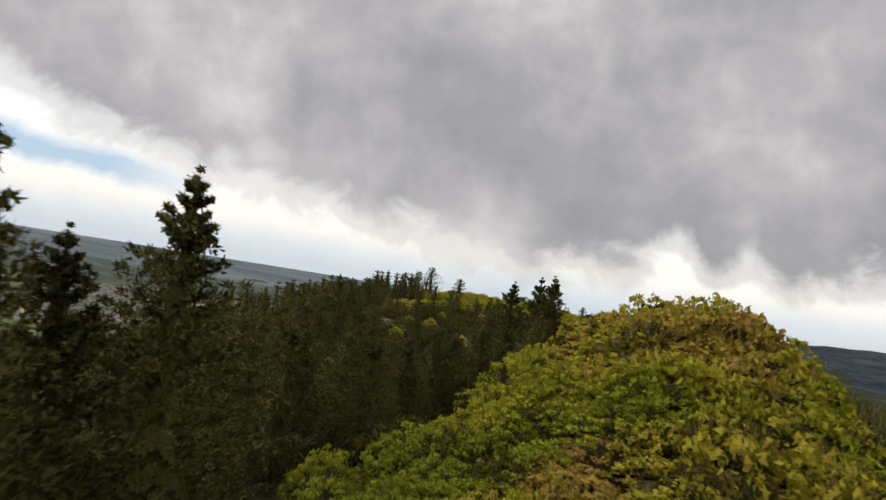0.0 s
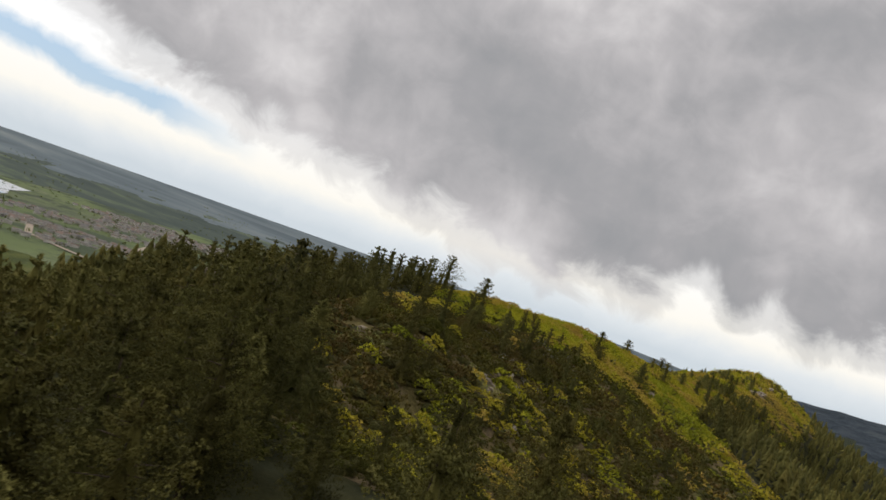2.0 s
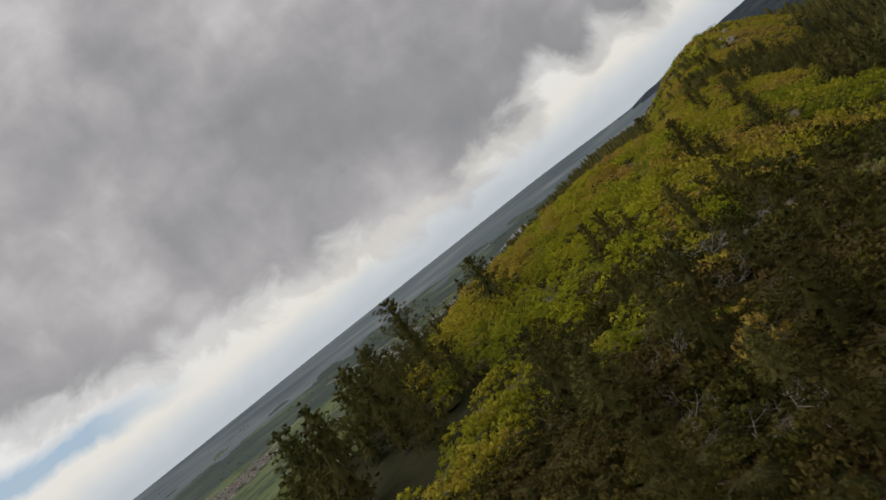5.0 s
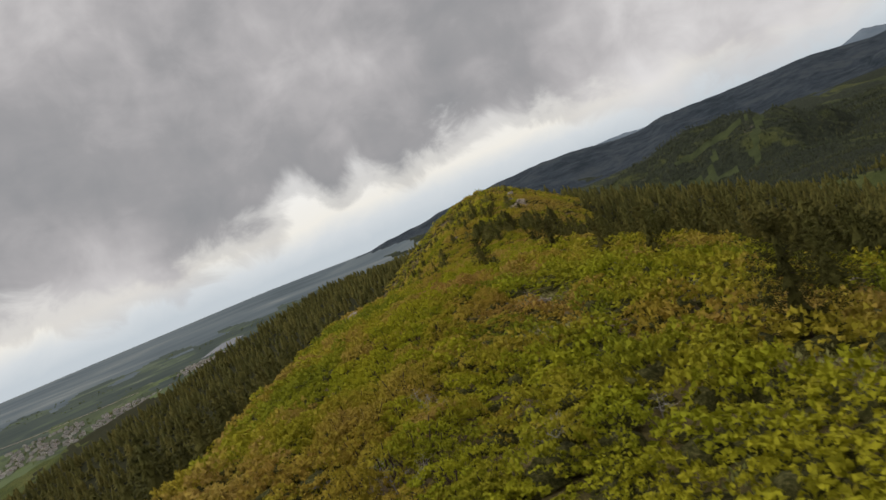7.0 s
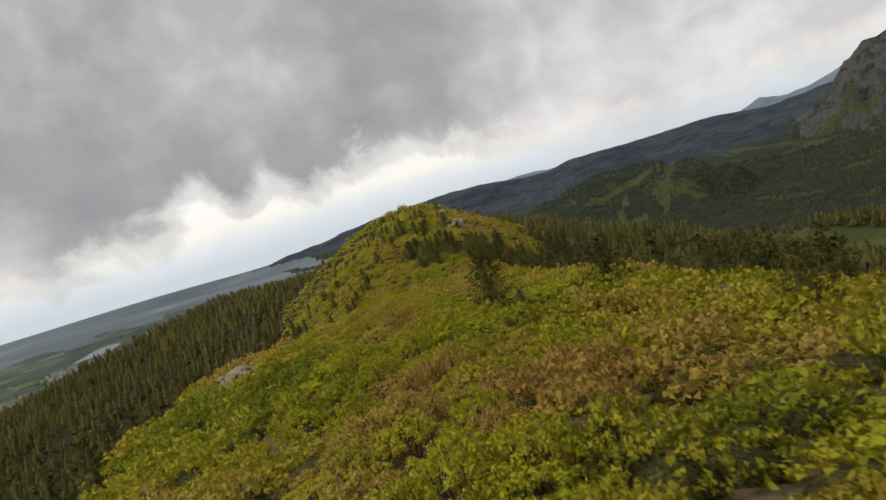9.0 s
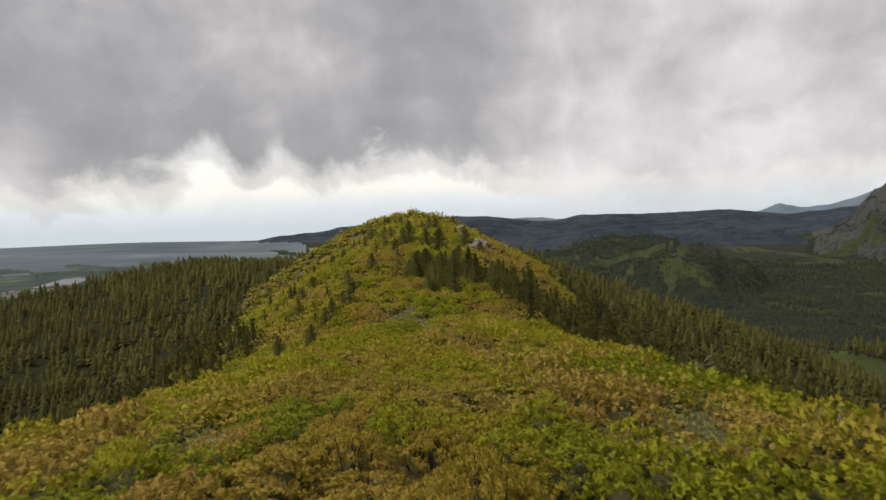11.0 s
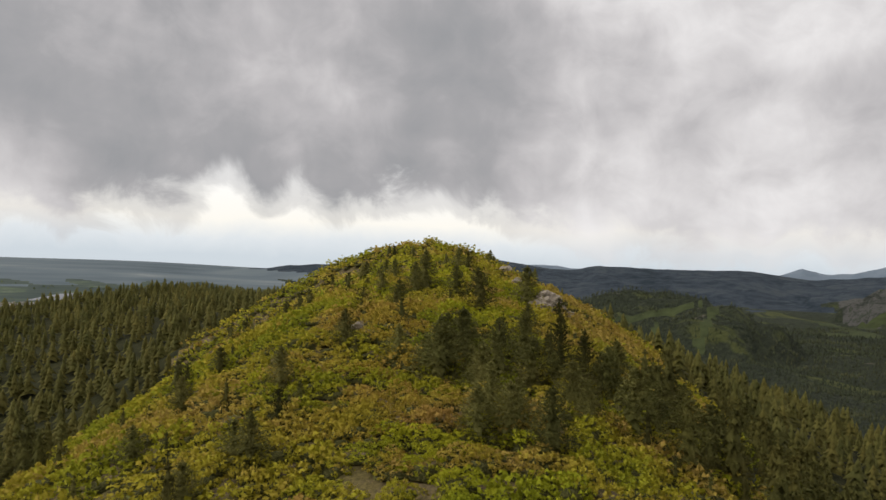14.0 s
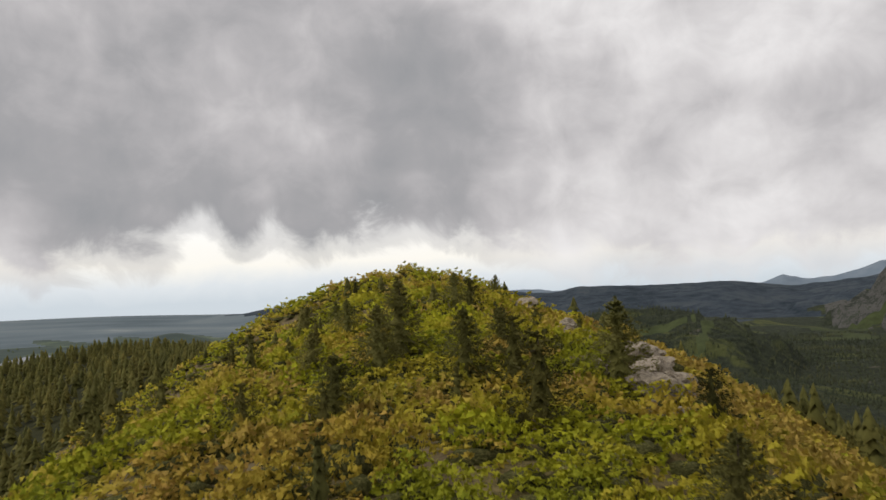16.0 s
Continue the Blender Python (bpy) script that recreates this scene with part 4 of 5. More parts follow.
    clear &= np.hypot(x + 84.5, (y - 139) * 0.7) > 4.5  # the rocks stand free
    x, y, z, d, tall = (v[clear] for v in (x, y, z, d, tall))
    pine = r.rand(x.size) < np.where(y < 200, np.where(y > 140, 0.85, 0.7), np.where(y > 395, 0.12, 0.3))
    order = np.argsort(d * np.where(y > 405, 0.6, np.where(y < 150, 0.65, 1.0)))
    for k, n in enumerate(order[:290]):
        plant_tree(float(x[n]), float(y[n]), float(tall[n]), bool(pine[n]), int(n), float(0.9 + 0.3 * r.rand()), fine=k < 50, slight=k >= 170)
    rank = np.empty(x.size, int)
    rank[order] = np.arange(x.size)
    d = d * np.where(y > 410, 0.6, 1.0)
    middle, far = (rank >= 290) & (d < 46), (rank >= 290) & (d >= 46)
    for name, leaf, sets in (("spruce_forest", NEEDLES, ((MID_SPRUCE, middle & ~pine), (FAR_SPRUCE, far & ~pine))),
                             ("pine_forest", PINE, ((MID_PINE, middle & pine), (FAR_PINE, far & pine)))):
        pieces = []
        for kinds, sel in sets:
            idx = np.where(sel)[0]
            for k, plant in enumerate(kinds):
                mine = idx[k::3]
                at = np.stack([x, y, z], -1)[mine]
                pieces.append(placed(plant, at, r.rand(len(mine)) * math.tau, tall[mine] * (1.05 + 0.5 * r.rand(len(mine))), tall[mine]))
        v, f, soft = join_plants(pieces)
        tagged(new(name, mesh_from(name, v, f, None, (leaf,), normals=soft)), "dense dark conifer forest covering the flanks of the ridge", "forest", kind="stuff")


build_trees()


def build_far_forest():
    """Small pointed conifers over the slopes across the valley."""
    r = np.random.RandomState(17)
    az, q = np.radians(3 + 50 * r.rand(28000)), 430 + 1750 * r.rand(28000) ** 0.8
    x, y = CENTRE[0] + q * np.sin(az), CENTRE[1] + q * np.cos(az)
    keep = (glades(x, y) < 0.35 + 0.3 * r.rand(x.size))
    x, y = x[keep], y[keep]
    z = height(x, y)
    tall = (2.6 + 4.2 * r.rand(x.size) ** 1.5) * (0.7 + 0.6 * np.clip((np.hypot(x, y - 400) - 500) / 1000, 0, 1))
    plant = skirts(27, 1.0, 0.27, 1, 3)
    v, f, soft = placed(plant, np.stack([x, y, z - 0.8], -1), r.rand(x.size) * math.tau, tall, tall * 1.15)
    tagged(new("far_forest", mesh_from("far_forest", v, f, None, (FAR_NEEDLES,), normals=soft)), "dark conifer forest on the slopes across the valley", "forest", kind="stuff")


build_far_forest()

NEAR_BUSH = [(bush_leaves(s, 84, 0.13, 34, 0.054), bush_stems(s, 1.0, 1.0, 7)) for s in (41, 42, 43, 44)]
MID_BUSH = [bush_leaves(s, 46, 0.145, 19, 0.083) for s in (51, 52, 53)]
SIDE_BUSH = [bush_leaves(s, 26, 0.185, 11, 0.135) for s in (61, 62, 63)]
FAR_BUSH = [bush_leaves(s, 15, 0.25, 7, 0.20) for s in (54, 55, 56)]
LAST_BUSH = [bush_leaves(s, 9, 0.3, 4, 0.30) for s in (57, 58, 59)]
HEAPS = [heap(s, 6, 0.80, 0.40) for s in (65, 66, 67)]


# outcrops: x, y, stones, size of the largest
PALE_ROCKS = [(-59.6, 297.5, 20, 1.5), (-61.0, 293, 12, 1.1), (-44.6, 235.5, 16, 0.42), (-46.5, 237, 9, 0.35), (-21.2, 306, 6, 1.5), (-26.9, 273.5, 6, 1.1), (-37.5, 242, 5, 0.5),
              (10.5, 465.5, 11, 2.4), (13, 471, 8, 1.8), (12.5, 483, 5, 1.6), (19.5, 510, 6, 1.6), (7.5, 457.5, 8, 0.9), (-19.5, 447, 4, 1.0), (-22, 489, 2, 0.8)]
RED_ROCKS = [(-39.3, 134.5, 9, 0.9), (-34, 131, 10, 0.8), (-37.6, 143, 7, 0.8), (-26, 227, 6, 1.0), (-37.7, 180, 5, 0.9), (-44.6, 141, 6, 0.7), (-87, 143, 8, 1.5),
             (-49.8, 121, 5, 0.6), (-43.7, 103, 5, 0.7), (32.5, 421, 3, 2.4), (-23, 344, 3, 0.8), (-53, 387, 8, 1.6), (-48, 356, 4, 0.9), (-33, 175, 5, 0.8)]


# clones of oak that stand out by colour: centre and half widths
RUSSET_PATCHES = [(-2, 17, 2.4, 4.5), (1, 31, 2.8, 4), (-3, 45, 2.4, 4), (-47, 251, 5, 5), (-47.5, 236, 4, 6), (-60.5, 205, 3.2, 6), (-46, 227, 5, 4), (-41, 219, 5, 3.5), (-17, 447, 8, 7), (-35, 378, 6, 12), (-39, 391, 5, 9), (-28, 399, 5, 7), (-9, 397, 5, 6), (-13, 451, 6, 5),
                  (-7, 488, 4, 7), (3, 455, 4, 3.5), (-22, 418, 5, 9), (-36, 272, 4, 5), (-46, 299, 5, 10), (-16, 432, 5, 5), (-41, 258, 3.5, 4), (-49.5, 262, 4, 3.5)]
LUSH_PATCHES = [(-18, 400, 5.5, 8), (-17, 373, 4, 9), (-20, 358, 3.5, 7), (-54, 245, 4.5, 6), (-51.5, 274, 5, 6), (-33, 286, 6, 6), (-44, 275, 4, 4), (-44, 239, 4, 2.5), (-45, 259, 4.5, 4.5), (-3.5, 450, 5, 3.5), (-11, 474, 4, 5),
                (-57, 232, 5, 9), (1, 495, 5, 8), (-18, 410, 4, 4), (-50, 198, 8, 10), (-53, 182, 8, 9), (-51, 214, 5, 5), (-39, 233, 4, 4), (-43, 206, 5, 4), (5, 40, 3, 8)]


def clearing(x, y):
    """Grass and bare places among the brush."""
    line = np.interp(y, [340, 362, 376, 398], [-30, -27.2, -25.8, -24.6])
    path = np.exp(-(((x - line) / 3.4) ** 2)) * np.clip((y - 340) / 8, 0, 1) * np.clip((402 - y) / 6, 0, 1)
    spots = bell(x, y, -46, 226, 3.2, 3) + bell(x, y, -44, 236, 3, 2.4) + bell(x, y, -41, 206, 3, 4) + bell(x, y, -36, 246, 4, 5)
    spots = spots + bell(x, y, -39.5, 134, 3, 4) + bell(x, y, -38.6, 279.8, 2.4, 3.0)
    for rx, ry, _, size in PALE_ROCKS + RED_ROCKS:
        spots = spots + 0.9 * bell(x, y, rx, ry - 0.6, 1.7 * size, 2.0 * size)
    return path + spots


def build_bushes():
    x, y, r = scattered(9, -125, 60, -12, 600, 1.95)
    x2, y2, r2 = scattered(10, -7, 13, 4, 58, 1.65)  # the mound is thickly grown
    x, y = np.concatenate([x, x2]), np.concatenate([y, y2])
    d, fly = from_way(x, y)
    open_land = np.maximum(1 - np.clip(forest(x, y) * 1.15, 0, 1), (d < 11) * (y < 44) * (x > -7))
    open_land = np.maximum(open_land, 0.4 * (d < 48) * (y > 380) + 0.10 * (d < 40) * (y < 150) * (x > -66) + 0.30 * (d < 46) * (y > 88) * (y < 158) * (x > -70))
    bare = ripple(x, y, 16, 61) + 0.6 * ripple(x, y, 6, 62)
    keep = (r.rand(x.size) < open_land * 0.95) & ((bare < 1.3) | (y < 95)) & (clearing(x, y) < 0.5)
    xl, xr = crest(y)[0], crest(y)[2]
    keep &= ((y > 0) | (x > -8)) & ((x < xr + 36) | (y < 240)) & (x > xl - 78) & ((y > 200) | (x > -86)) & ((y > 95) | (x < 22)) & (y < 578)
    x, y, d, bare = x[keep], y[keep], d[keep], bare[keep]
    z = height(x, y)
    d = np.hypot(d, np.maximum(fly[keep] - z - 6.0, 0)) * np.where(y > 434, 0.55, 1.0)
    wide = 1.2 + 0.7 * r.rand(x.size)
    tall = (0.85 + 1.25 * r.rand(x.size)) * (1 - 0.25 * np.clip(bare, 0, 1))
    russet, lush = np.zeros(x.size), np.zeros(x.size)
    shape = 0.35 * ripple(x, y, 7, 63) + 0.25 * ripple(x, y, 3.2, 64)
    for cx, cy, sx, sy in RUSSET_PATCHES:
        russet = np.maximum(russet, bell(x, y, cx, cy, sx, sy))
    for cx, cy, sx, sy in LUSH_PATCHES:
        lush = np.maximum(lush, bell(x, y, cx, cy, sx, sy))
    russet, lush = russet + shape > 0.5, lush - shape > 0.5
    dry = (y > 90) & (y < 225) & (r.rand(x.size) < np.clip((x + 58) / 12, 0, np.where(y < 150, 0.5, 0.85)) * np.clip((np.interp(x, [-46, -18], [188, 225]) - y) / 14, 0, 1))
    dry |= (y < 62) & (r.rand(x.size) < 0.15) | (y < 150) & (forest(x, y) > 0.4) | (y > 85) & (y < 160) & (x < -40) & (r.rand(x.size) < 0.85)
    stems = [mesh_from("shrub_stems", s[0], None, s[1], (BARK,)) for _, s in NEAR_BUSH]
    green = [mesh_from("oak_leaves", c[0], c[1], None, (OAK,), normals=c[2]) for c, _ in NEAR_BUSH]
    brown = [mesh_from("dry_leaves", c[0], c[1], None, (DRY,), normals=c[2]) for c, _ in NEAR_BUSH]
    golden = [mesh_from("russet_leaves", c[0], c[1], None, (RUSSET,), normals=c[2]) for c, _ in NEAR_BUSH]
    bright = [mesh_from("lush_leaves", c[0], c[1], None, (LUSH,), normals=c[2]) for c, _ in NEAR_BUSH]
    order = np.argsort(d)
    for n in order[:290]:
        bush = new("oak_shrub")
        bush.matrix_world = Matrix.LocRotScale((x[n], y[n], z[n] - 0.1), Euler((0, 0, float(r.rand() * 6.28))), (wide[n], wide[n], tall[n]))
        part("woody_base", stems[n % 4], bush)
        part("foliage", (brown if dry[n] else bright if lush[n] else golden if russet[n] else green)[n % 4], bush)
        if dry[n]:
            tagged(bush, "dull olive-brown shrub with sparse leaves on the slope", "shrub", "dry brush on the slope")
        elif lush[n]:
            tagged(bush, "low scrub oak in dense bright green leaf", "shrub", "oak brush on the ridge")
        elif russet[n]:
            tagged(bush, "low scrub oak in golden brown young leaf", "shrub", "oak brush on the ridge")
        else:
            tagged(bush, "low scrub oak in fresh yellow-green leaf on the ridge top", "shrub", "oak brush on the ridge")
    rank = np.empty(x.size, int)
    rank[order] = np.arange(x.size)
    rest = rank >= 290
    thin = (d < 48) | (r.rand(x.size) < 0.6)
    wide, tall = np.where(d < 48, wide, wide * 1.25), np.where(d < 48, tall, tall * 1.1)
    middle, side, far, last = rest & (d < 8), rest & (d >= 8) & (d < 18), rest & (d >= 18) & (d < 46), rest & (d >= 46) & thin
    russet &= ~lush & ~dry
    lush &= ~dry
    for name, leaf, which, label in (("oak_brush", OAK, ~(dry | russet | lush), "thicket of yellow-green scrub oak covering the ridge"),
                                     ("russet_brush", RUSSET, russet, "thicket of golden brown scrub oak in young leaf"),
                                     ("lush_brush", LUSH, lush, "thicket of bright fresh green scrub oak"),
                                     ("dry_brush", DRY, dry, "dull olive and brown brush tangled with dead twigs")):
        pieces = []
        for kinds, sel in ((MID_BUSH, middle), (SIDE_BUSH, side), (FAR_BUSH, far), (LAST_BUSH, last)):
            idx = np.where(sel & which)[0]
            for k, plant in enumerate(kinds):
                mine = idx[k::3]
                at = np.stack([x, y, z - 0.1], -1)[mine]
                pieces.append(placed(plant, at, r.rand(len(mine)) * math.tau, wide[mine], tall[mine]))
        v, f, soft = join_plants(pieces)
        tagged(new(name, mesh_from(name, v, f, None, (leaf,), normals=soft)), label, "shrubs", kind="stuff")
    # dark domes below the leaves, for stems and the shade among them
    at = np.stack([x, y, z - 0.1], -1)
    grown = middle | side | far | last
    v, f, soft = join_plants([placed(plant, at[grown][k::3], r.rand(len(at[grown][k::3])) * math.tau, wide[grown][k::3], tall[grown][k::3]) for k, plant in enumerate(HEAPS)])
    tagged(new("brush_shade_core", mesh_from("brush_shade_core", v, f, None, (SHADED_TWIG,), normals=soft)), "dark inner mass of stems, coloured for the shade inside the oak brush", "twigs", kind="stuff")


build_bushes()


def build_grass():
    x, y, r = scattered(13, -75, 15, 95, 470, 0.45)
    d, fly = from_way(x, y)
    bare = ripple(x, y, 16, 61) + 0.6 * ripple(x, y, 6, 62)
    keep = ((clearing(x, y) > 0.35) | (bare > 0.8)) & (forest(x, y) < 0.4) & (d < 55)
    x, y = x[keep], y[keep]
    z = height(x, y)
    k = 5
    base = np.repeat(np.stack([x, y, z], -1), k, 0) + r.standard_normal((len(x) * k, 3)) * (0.22, 0.22, 0)
    up = r.standard_normal(base.shape) * (0.14, 0.14, 0) + (0, 0, 0.20)
    v, f = sprays(r, base, base + up * (0.6 + 0.9 * r.rand(len(base), 1)), 0.04 + 0.03 * r.rand(len(base)), 0.02)
    tagged(new("grass", mesh_from("grass", v, f, None, (GRASS,), normals=np.tile((0.0, 0.0, 1.0), (len(v), 1)))), "pale dry and green bunch grass in the clearings", "grass", kind="stuff")


build_grass()

# ---- rocks ----


def boulder_mesh(seed, sharp=0.35):
    r = np.random.RandomState(seed)
    bm = bmesh.new()
    bmesh.ops.create_icosphere(bm, subdivisions=3, radius=1.0)
    cuts = [(Vector(r.standard_normal(3)).normalized(), 0.5 + 0.35 * r.rand()) for _ in range(14)]
    for v in bm.verts:
        p = v.co.normalized()
        d = 1.0
        for n, c in cuts:
            along = p.dot(n)
            if along > 1e-3:
                d = min(d, c / along)
        step = 0.10 * round(3.5 * noise.noise(p * 1.6 + Vector((0, 0, seed)))) - 0.10 * abs(noise.noise(p * 4.2 + Vector((seed, seed, 0))))
        v.co = p * d * (1 + step + sharp * 0.35 * noise.noise(p * 2.1 + Vector((seed, 0, 0)))) + p * 0.05 * noise.noise(p * 7 + Vector((0, seed, 0)))
    me = bpy.data.meshes.new("boulder")
    bm.to_mesh(me)
    bm.free()
    me.materials.append(ROCK)
    return me


BOULDERS = [boulder_mesh(s) for s in range(71, 77)]


def outcrop(x, y, stones, size, label, seed, spread=1.0, up=0.25):
    """A heap of angular stones sunk into the ground."""
    r = np.random.RandomState(seed)
    thing = new("rock_outcrop")
    g = float(height(x, y))
    thing.matrix_world = Matrix.Translation((x, y, g))
    for n in range(stones):
        s = size * (1.0 if n == 0 else 0.25 + 0.5 * r.rand())
        dx, dy = (0, 0) if n == 0 else r.standard_normal(2) * size * spread
        z = float(height(x + dx, y + dy)) - g + s * up
        ob = part("boulder", BOULDERS[(seed + n) % 6], thing)
        ob.matrix_local = Matrix.LocRotScale((dx, dy, z), Euler(tuple(r.rand(3) * (0.5, 0.5, 6.28))), (s * (0.8 + 0.5 * r.rand()), s * (0.7 + 0.4 * r.rand()), s * (0.6 + 0.35 * r.rand())))
    return tagged(thing, label, "rock")


for n, (x, y, stones, size) in enumerate(PALE_ROCKS):
    outcrop(x, y, stones, size, "pale weathered granite outcrop breaking through the brush", 100 + n, 0.9, 0.4)
for n, (x, y, stones, size) in enumerate(RED_ROCKS):
    outcrop(x, y, stones, size, "broken reddish-grey stones scattered on the steep slope", 140 + n, 1.5, 0.15)

# ---- dead wood ----


def bare_branches(seed, tall, wide, forks, thick):
    r = np.random.RandomState(seed)
    pieces = []

    def grow(p, d, length, rad, level):
        q = p + d * length
        pieces.append(tube(p, q, rad, rad * 0.6, 5 if level > 1 else 4))
        if level == 0:
            return
        for _ in range(forks):
            e = d + r.standard_normal(3) * wide
            e[2] = abs(e[2]) * 0.8
            grow(p + d * length * (0.5 + 0.5 * r.rand()), e / np.linalg.norm(e), length * (0.5 + 0.25 * r.rand()), rad * 0.5, level - 1)

    grow(np.array([0, 0, -0.2]), np.array([0.05, 0.02, 1.0]), tall * 0.5, thick, 3)
    v, f = join(pieces)
    return mesh_from("bare_branches", v, None, f, (DEADWOOD,))


SNAGS = [bare_branches(s, 1.0, 0.55, 4, 0.022) for s in (201, 202, 203)]
TWIGS = [bare_branches(s, 1.0, 0.9, 4, 0.012) for s in (211, 212, 213)]
for n, (x, y, tall) in enumerate([(-25, 305.5, 2.6), (-4, 347, 6.0), (23, 377, 6.5), (-52, 62, 8.0), (-17, 30, 4.6), (14, 550, 2.6), (16, 553, 2.2), (-58, 84, 7.5)]):
    snag = new("dead_tree", SNAGS[n % 3])
    snag.matrix_world = Matrix.LocRotScale((x, y, float(height(x, y))), Euler((0, 0, n * 1.7)), (tall, tall, tall))
    tagged(snag, "bare grey dead tree with broken branches", "dead tree", "dead trees")
rs = np.random.RandomState(8)
for n in range(80):
    t = rs.rand()
    x, y = (-50 + 14 * rs.rand(), 146 + 34 * rs.rand()) if n < 62 else (-64 + 30 * rs.rand(), 180 + 75 * rs.rand())
    twig = new("dead_shrub", TWIGS[n % 3])
    tall = 1.7 + 1.2 * rs.rand()
    twig.matrix_world = Matrix.LocRotScale((x, y, float(height(x, y))), Euler((0, 0, n * 1.1)), (tall * 1.3, tall * 1.3, tall))
    tagged(twig, "leafless grey shrub with tangled bare twigs", "dead shrub", "dead shrubs in the brush")


def fallen_log(x, y, length, turn):
    """A bleached trunk with broken stubs, lying on the ground."""
    z = float(height(x, y))
    c, sn = math.cos(turn), math.sin(turn)
    a, b = (-c * length / 2, -sn * length / 2, 0.22), (c * length / 2, sn * length / 2, 0.30)
    log = new("fallen_log")
    log.matrix_world = Matrix.Translation((x, y, z))
    v, f = tube(a, b, 0.17, 0.10, 8)
    part("trunk", mesh_from("log_trunk", v, None, f, (DEADWOOD,)), log)
    for k in range(4):
        g = 0.25 + 0.2 * k
        p = np.array(a) * (1 - g) + np.array(b) * g
        v, f = tube(p, p + np.array([-sn * (0.5 - k % 2) * 1.2, c * (0.5 - k % 2) * 1.2, 0.35 + 0.1 * k]), 0.05, 0.015, 5)
        part("branch_stub", mesh_from("log_stub", v, None, f, (DEADWOOD,)), log)
    return tagged(log, "bleached grey fallen trunk lying in the brush", "log")


fallen_log(-38.6, 281.5, 3.0, 0.2)

# ---- the plain: lakes, roads, town ----


def lake(outline, label):
    me = bpy.data.meshes.new("lake")
    bm = bmesh.new()
    n = len(outline)
    cx, cy = sum(p[0] for p in outline) / n, sum(p[1] for p in outline) / n
    ring = []
    for k in range(n * 6):
        a, b = outline[k // 6], outline[(k // 6 + 1) % n]
        f = (k % 6) / 6
        f = f * f * (3 - 2 * f)
        w = 1 + 0.06 * noise.noise(Vector((k * 0.7, cx, 0)))
        px, py = cx + (a[0] + (b[0] - a[0]) * f - cx) * w, cy + (a[1] + (b[1] - a[1]) * f - cy) * w
        ring.append(bm.verts.new((px, py, float(height(px, py)) + 0.8)))
    lower = [bm.verts.new((v.co.x, v.co.y, v.co.z - 4)) for v in ring]
    bm.faces.new(ring)
    for k in range(len(ring)):
        bm.faces.new((ring[k], lower[k], lower[(k + 1) % len(ring)], ring[(k + 1) % len(ring)]))
    bmesh.ops.recalc_face_normals(bm, faces=bm.faces)
    bm.to_mesh(me)
    bm.free()
    me.materials.append(WATER)
    return tagged(new("water", me), label, "lake", kind="structure")


lake([(-1340, 1060), (-1420, 1090), (-1560, 1230), (-1650, 1360), (-1570, 1385), (-1500, 1270), (-1440, 1220)], "still pale lake beside the town on the plain")
lake([(-590, 2480), (-560, 2700), (-520, 2740), (-480, 2690), (-490, 2530)], "pale reservoir at the foot of the hills")
lake([(-2290, 1560), (-2200, 1600), (-2060, 1530), (-2140, 1490)], "small bright pond on the far plain")
lake([(-3250, 2150), (-3160, 2330), (-3020, 2330), (-3120, 2130)], "narrow distant pond near the horizon")


def road(points, width, label):
    v, f = [], []
    pts = []
    for a, b in zip(points, points[1:]):
        steps = max(2, int(math.hypot(b[0] - a[0], b[1] - a[1]) / 25))
        pts += [(a[0] + (b[0] - a[0]) * k / steps, a[1] + (b[1] - a[1]) * k / steps) for k in range(steps)]
    for k, (x, y) in enumerate(pts):
        x2, y2 = pts[min(k + 1, len(pts) - 1)]
        x1, y1 = pts[max(k - 1, 0)]
        dx, dy = x2 - x1, y2 - y1
        s = width / 2 / (math.hypot(dx, dy) + 1e-6)
        z = float(height(x, y)) + 0.9
        v += [(x - dy * s, y + dx * s, z), (x + dy * s, y - dx * s, z)]
        if k:
            f.append((2 * k - 2, 2 * k - 1, 2 * k + 1, 2 * k))
    return tagged(new("road", mesh_from("road", v, None, f, (ROAD,))), label, "road", kind="structure")


road([(-820, 860), (-960, 880), (-1100, 1000), (-1180, 960), (-1240, 900), (-1330, 980), (-1420, 1060)], 11, "winding tan dirt road at the edge of the town")
road([(-860, 960), (-1010, 1160), (-1180, 1420), (-1260, 1700), (-1250, 2050)], 10, "pale road through the town")
road([(-430, 1150), (-520, 1500), (-540, 1900), (-520, 2350)], 12, "pale road through the valley houses")
road([(-1300, 2350), (-1000, 2250), (-700, 2280)], 12, "straight country road across the plain")


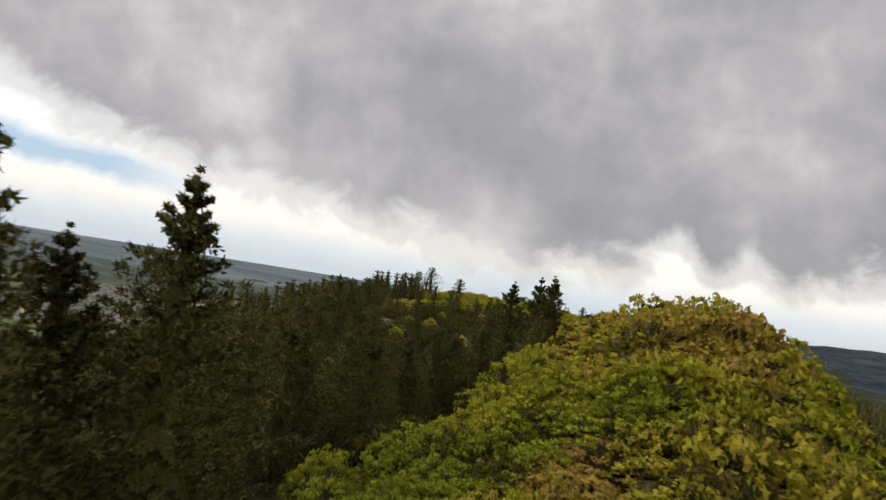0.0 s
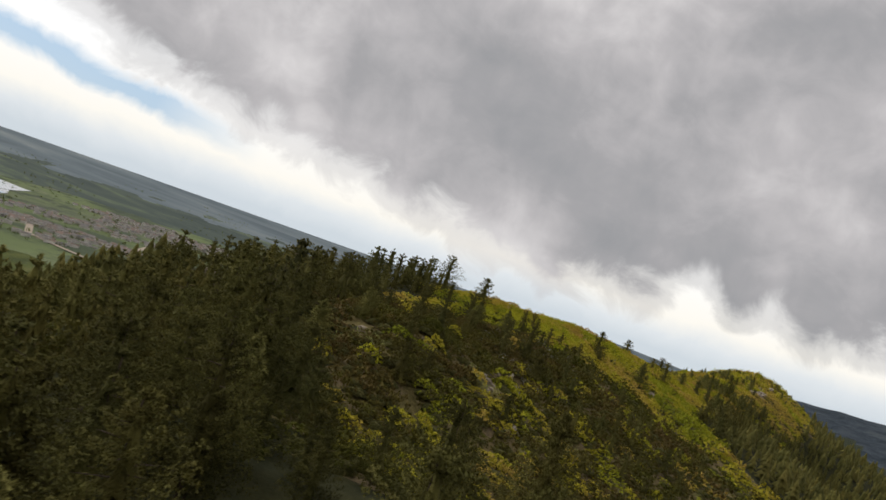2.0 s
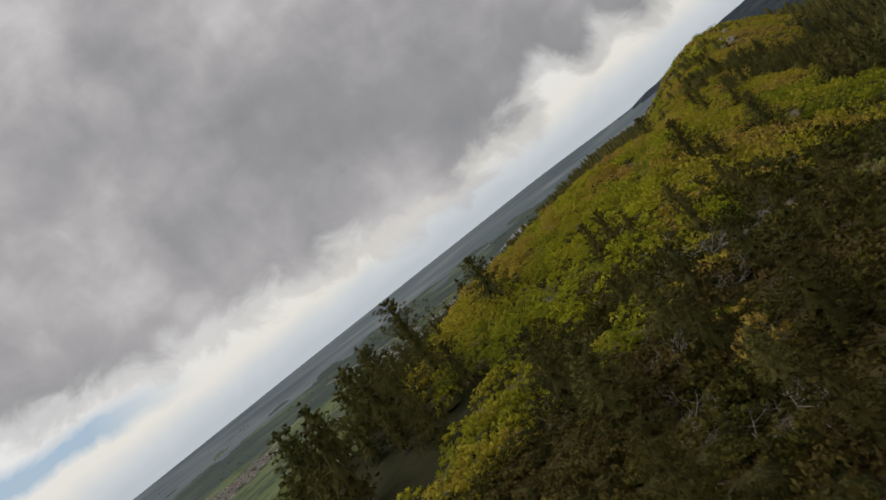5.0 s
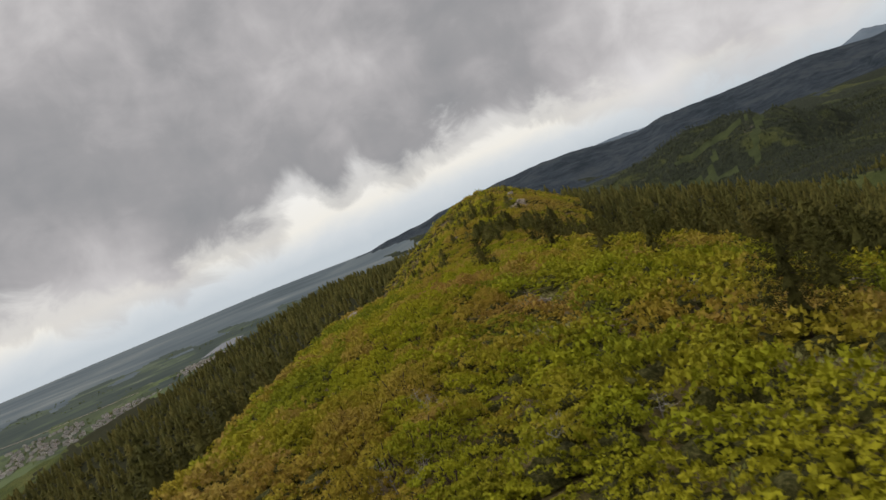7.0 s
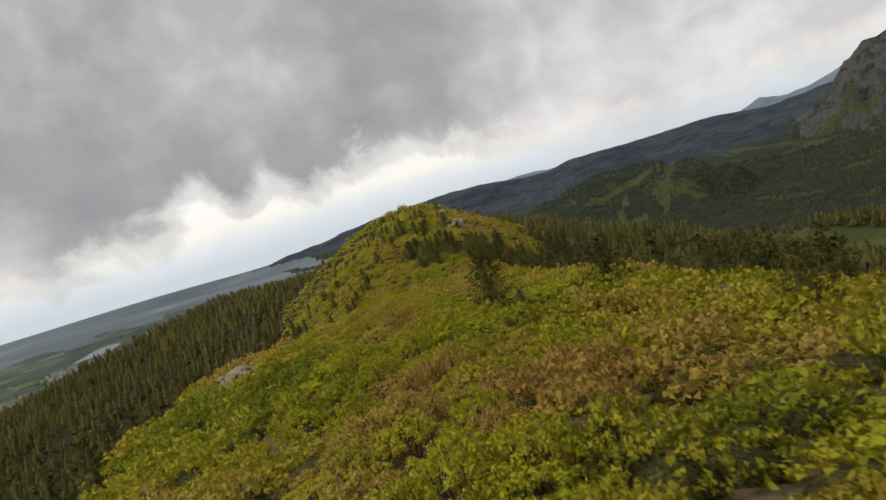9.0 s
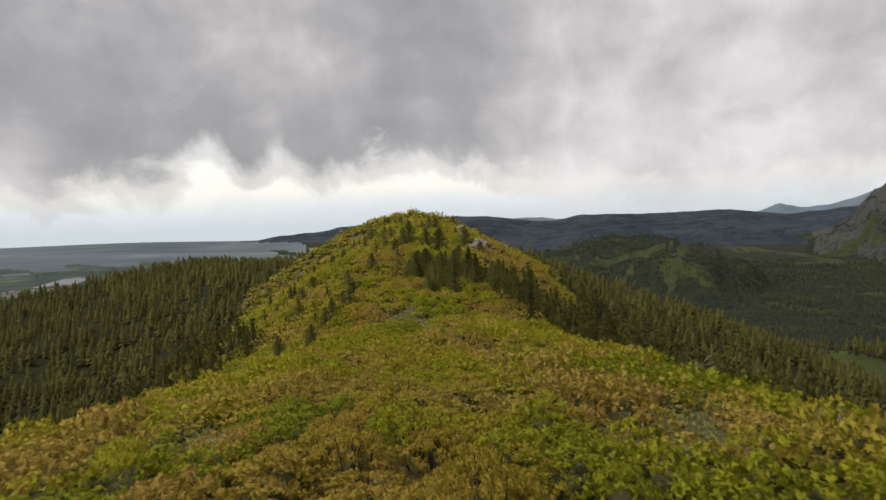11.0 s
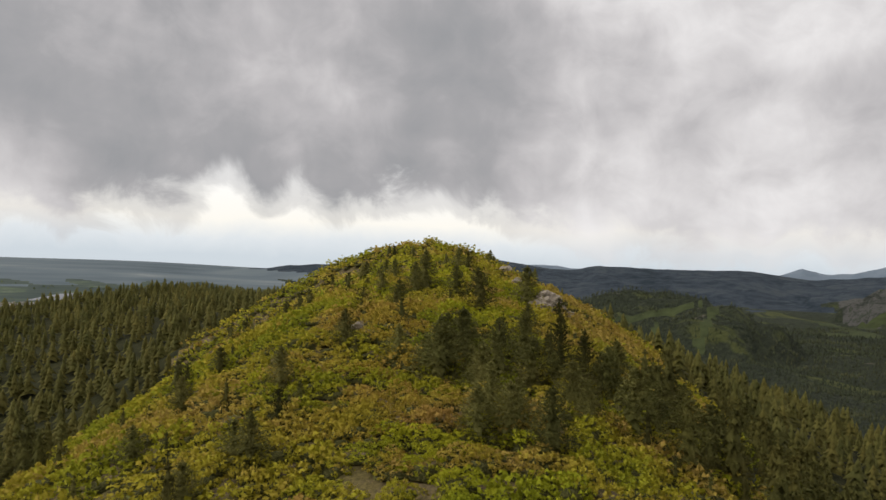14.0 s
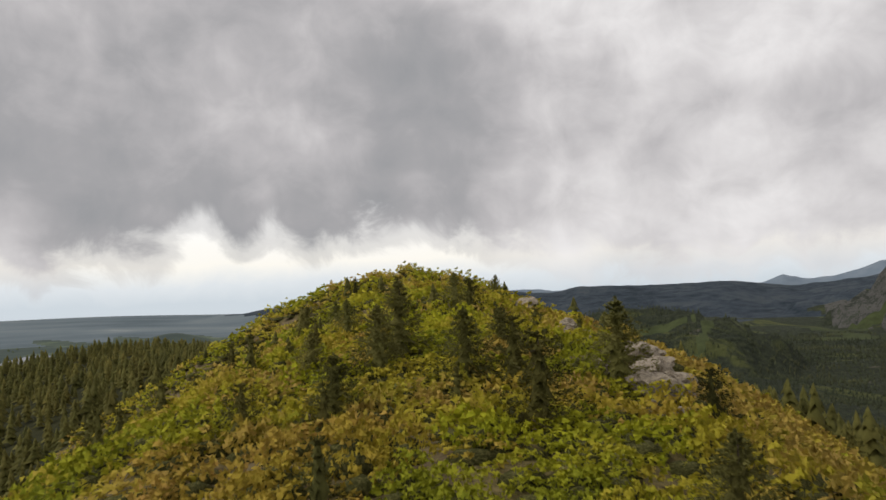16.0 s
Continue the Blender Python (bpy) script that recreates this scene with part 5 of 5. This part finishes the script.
def house_arrays(r, x, y, turn):
    """Walls and a pitched roof for many houses at once."""
    n = len(x)
    w, l, h = 6 + 3.5 * r.rand(n), 9 + 6 * r.rand(n), 3.2 + 2 * r.rand(n)
    rise = 1.4 + 1.0 * r.rand(n)
    cx = np.array([-1, 1, 1, -1, -1, 1, 1, -1, -1.12, 1.12, 1.12, -1.12, 0, 0]) / 2
    cy = np.array([-1, -1, 1, 1, -1, -1, 1, 1, -1.08, -1.08, 1.08, 1.08, -1.08, 1.08]) / 2
    lx, ly = cx[None] * w[:, None], cy[None] * l[:, None]
    c, s = np.cos(turn)[:, None], np.sin(turn)[:, None]
    z0 = height(x, y)
    zz = np.zeros((n, 14)) - 1.5
    zz[:, 4:12] = h[:, None]
    zz[:, 12:] = (h + rise)[:, None]
    v = np.stack([x[:, None] + lx * c - ly * s, y[:, None] + lx * s + ly * c, z0[:, None] + zz], -1).reshape(-1, 3)
    wall = np.array([[0, 1, 5, 4], [1, 2, 6, 5], [2, 3, 7, 6], [3, 0, 4, 7]])
    slope = np.array([[9, 10, 13, 12], [11, 8, 12, 13], [8, 11, 10, 9]])
    gable = np.array([[8, 9, 12], [10, 11, 13]])
    off = (np.arange(n) * 14)[:, None, None]
    quads = np.concatenate([(wall[None] + off).reshape(-1, 4), (slope[None] + off).reshape(-1, 4)])
    tris = (gable[None] + off).reshape(-1, 3)
    index = np.r_[np.ones(len(tris), int) * 0, np.zeros(n * 4, int), np.ones(n * 3, int)]
    return v, tris, quads, index


def build_town():
    r = np.random.RandomState(77)
    spots = []
    # streets: centre, half length, half width, bearing in degrees, houses
    for cx, cy, half, deep, deg, count in ((-1300, 1480, 300, 75, 20, 430), (-1085, 985, 190, 50, 50, 230), (-1220, 1180, 240, 60, 40, 150), (-980, 860, 120, 60, 40, 40), (-1420, 1560, 160, 60, 20, 90),
                                           (-430, 1190, 190, 80, -14, 260), (-510, 1480, 220, 85, -12, 330), (-590, 1850, 260, 110, -14, 440), (-520, 2220, 190, 65, -10, 240), (-850, 1950, 200, 90, -20, 130)):
        rows = np.round((r.rand(count) * 2 - 1) * deep / 25) * 25 + np.where(r.rand(count) < 0.5, 6, -6)
        run = (r.rand(count) * 2 - 1) * half
        a = radians(deg)
        x = cx + run * math.sin(a) + rows * math.cos(a) + r.standard_normal(count) * 3
        y = cy + run * math.cos(a) - rows * math.sin(a) + r.standard_normal(count) * 3
        spots.append(np.stack([x, y, -np.full(count, a) + 0.15 * r.standard_normal(count)], -1))
    p = np.concatenate(spots)
    p = p[np.hypot(p[:, 0] + 1495, (p[:, 1] - 1225) * 0.9) > 215]  # clear of the lake
    near = np.argsort(np.hypot(p[:, 0] + 30, p[:, 1] - 150))
    lone = near[:60]
    for n in lone:
        house = new("house")
        house.matrix_world = Matrix.Translation((p[n, 0], p[n, 1], float(height(p[n, 0], p[n, 1]))))
        v, tris, quads, index = house_arrays(r, p[n : n + 1, 0], p[n : n + 1, 1], p[n : n + 1, 2])
        v = v - np.array(house.matrix_world.translation)
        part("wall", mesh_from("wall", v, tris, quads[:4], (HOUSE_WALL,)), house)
        part("roof", mesh_from("roof", v, None, quads[4:], (HOUSE_ROOF,)), house)
        tagged(house, "small distant house with a pitched roof on the plain", "house", "houses of the town")
    rest = np.setdiff1d(np.arange(len(p)), lone)
    v, tris, quads, index = house_arrays(r, p[rest, 0], p[rest, 1], p[rest, 2])
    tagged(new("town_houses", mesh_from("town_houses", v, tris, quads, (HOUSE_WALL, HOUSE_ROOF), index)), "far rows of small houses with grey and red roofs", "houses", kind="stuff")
    # trees and hedges between the houses and along the fields
    q = p[:, :2] + r.standard_normal((len(p), 2)) * 18
    far = np.stack([-2600 + 2200 * r.rand(1800), 900 + 2200 * r.rand(1800)], -1)
    lines = ripple(far[:, 0], far[:, 1], 420, 91) + 0.6 * ripple(far[:, 0], far[:, 1], 130, 92)
    q = np.concatenate([q, far[lines > 0.45]])
    z = height(q[:, 0], q[:, 1])
    v, f, soft = placed(TOWN_TREE, np.stack([q[:, 0], q[:, 1], z], -1), r.rand(len(q)) * 6.28, 2.0 + 1.5 * r.rand(len(q)), 3.2 + 2.2 * r.rand(len(q)))
    tagged(new("town_trees", mesh_from("town_trees", v, f, None, (FAR_LEAF,), normals=soft)), "round leafy trees between the far houses", "trees", kind="stuff")


TOWN_TREE = bush_leaves(99, 4, 0.4, 3, 0.7)
build_town()
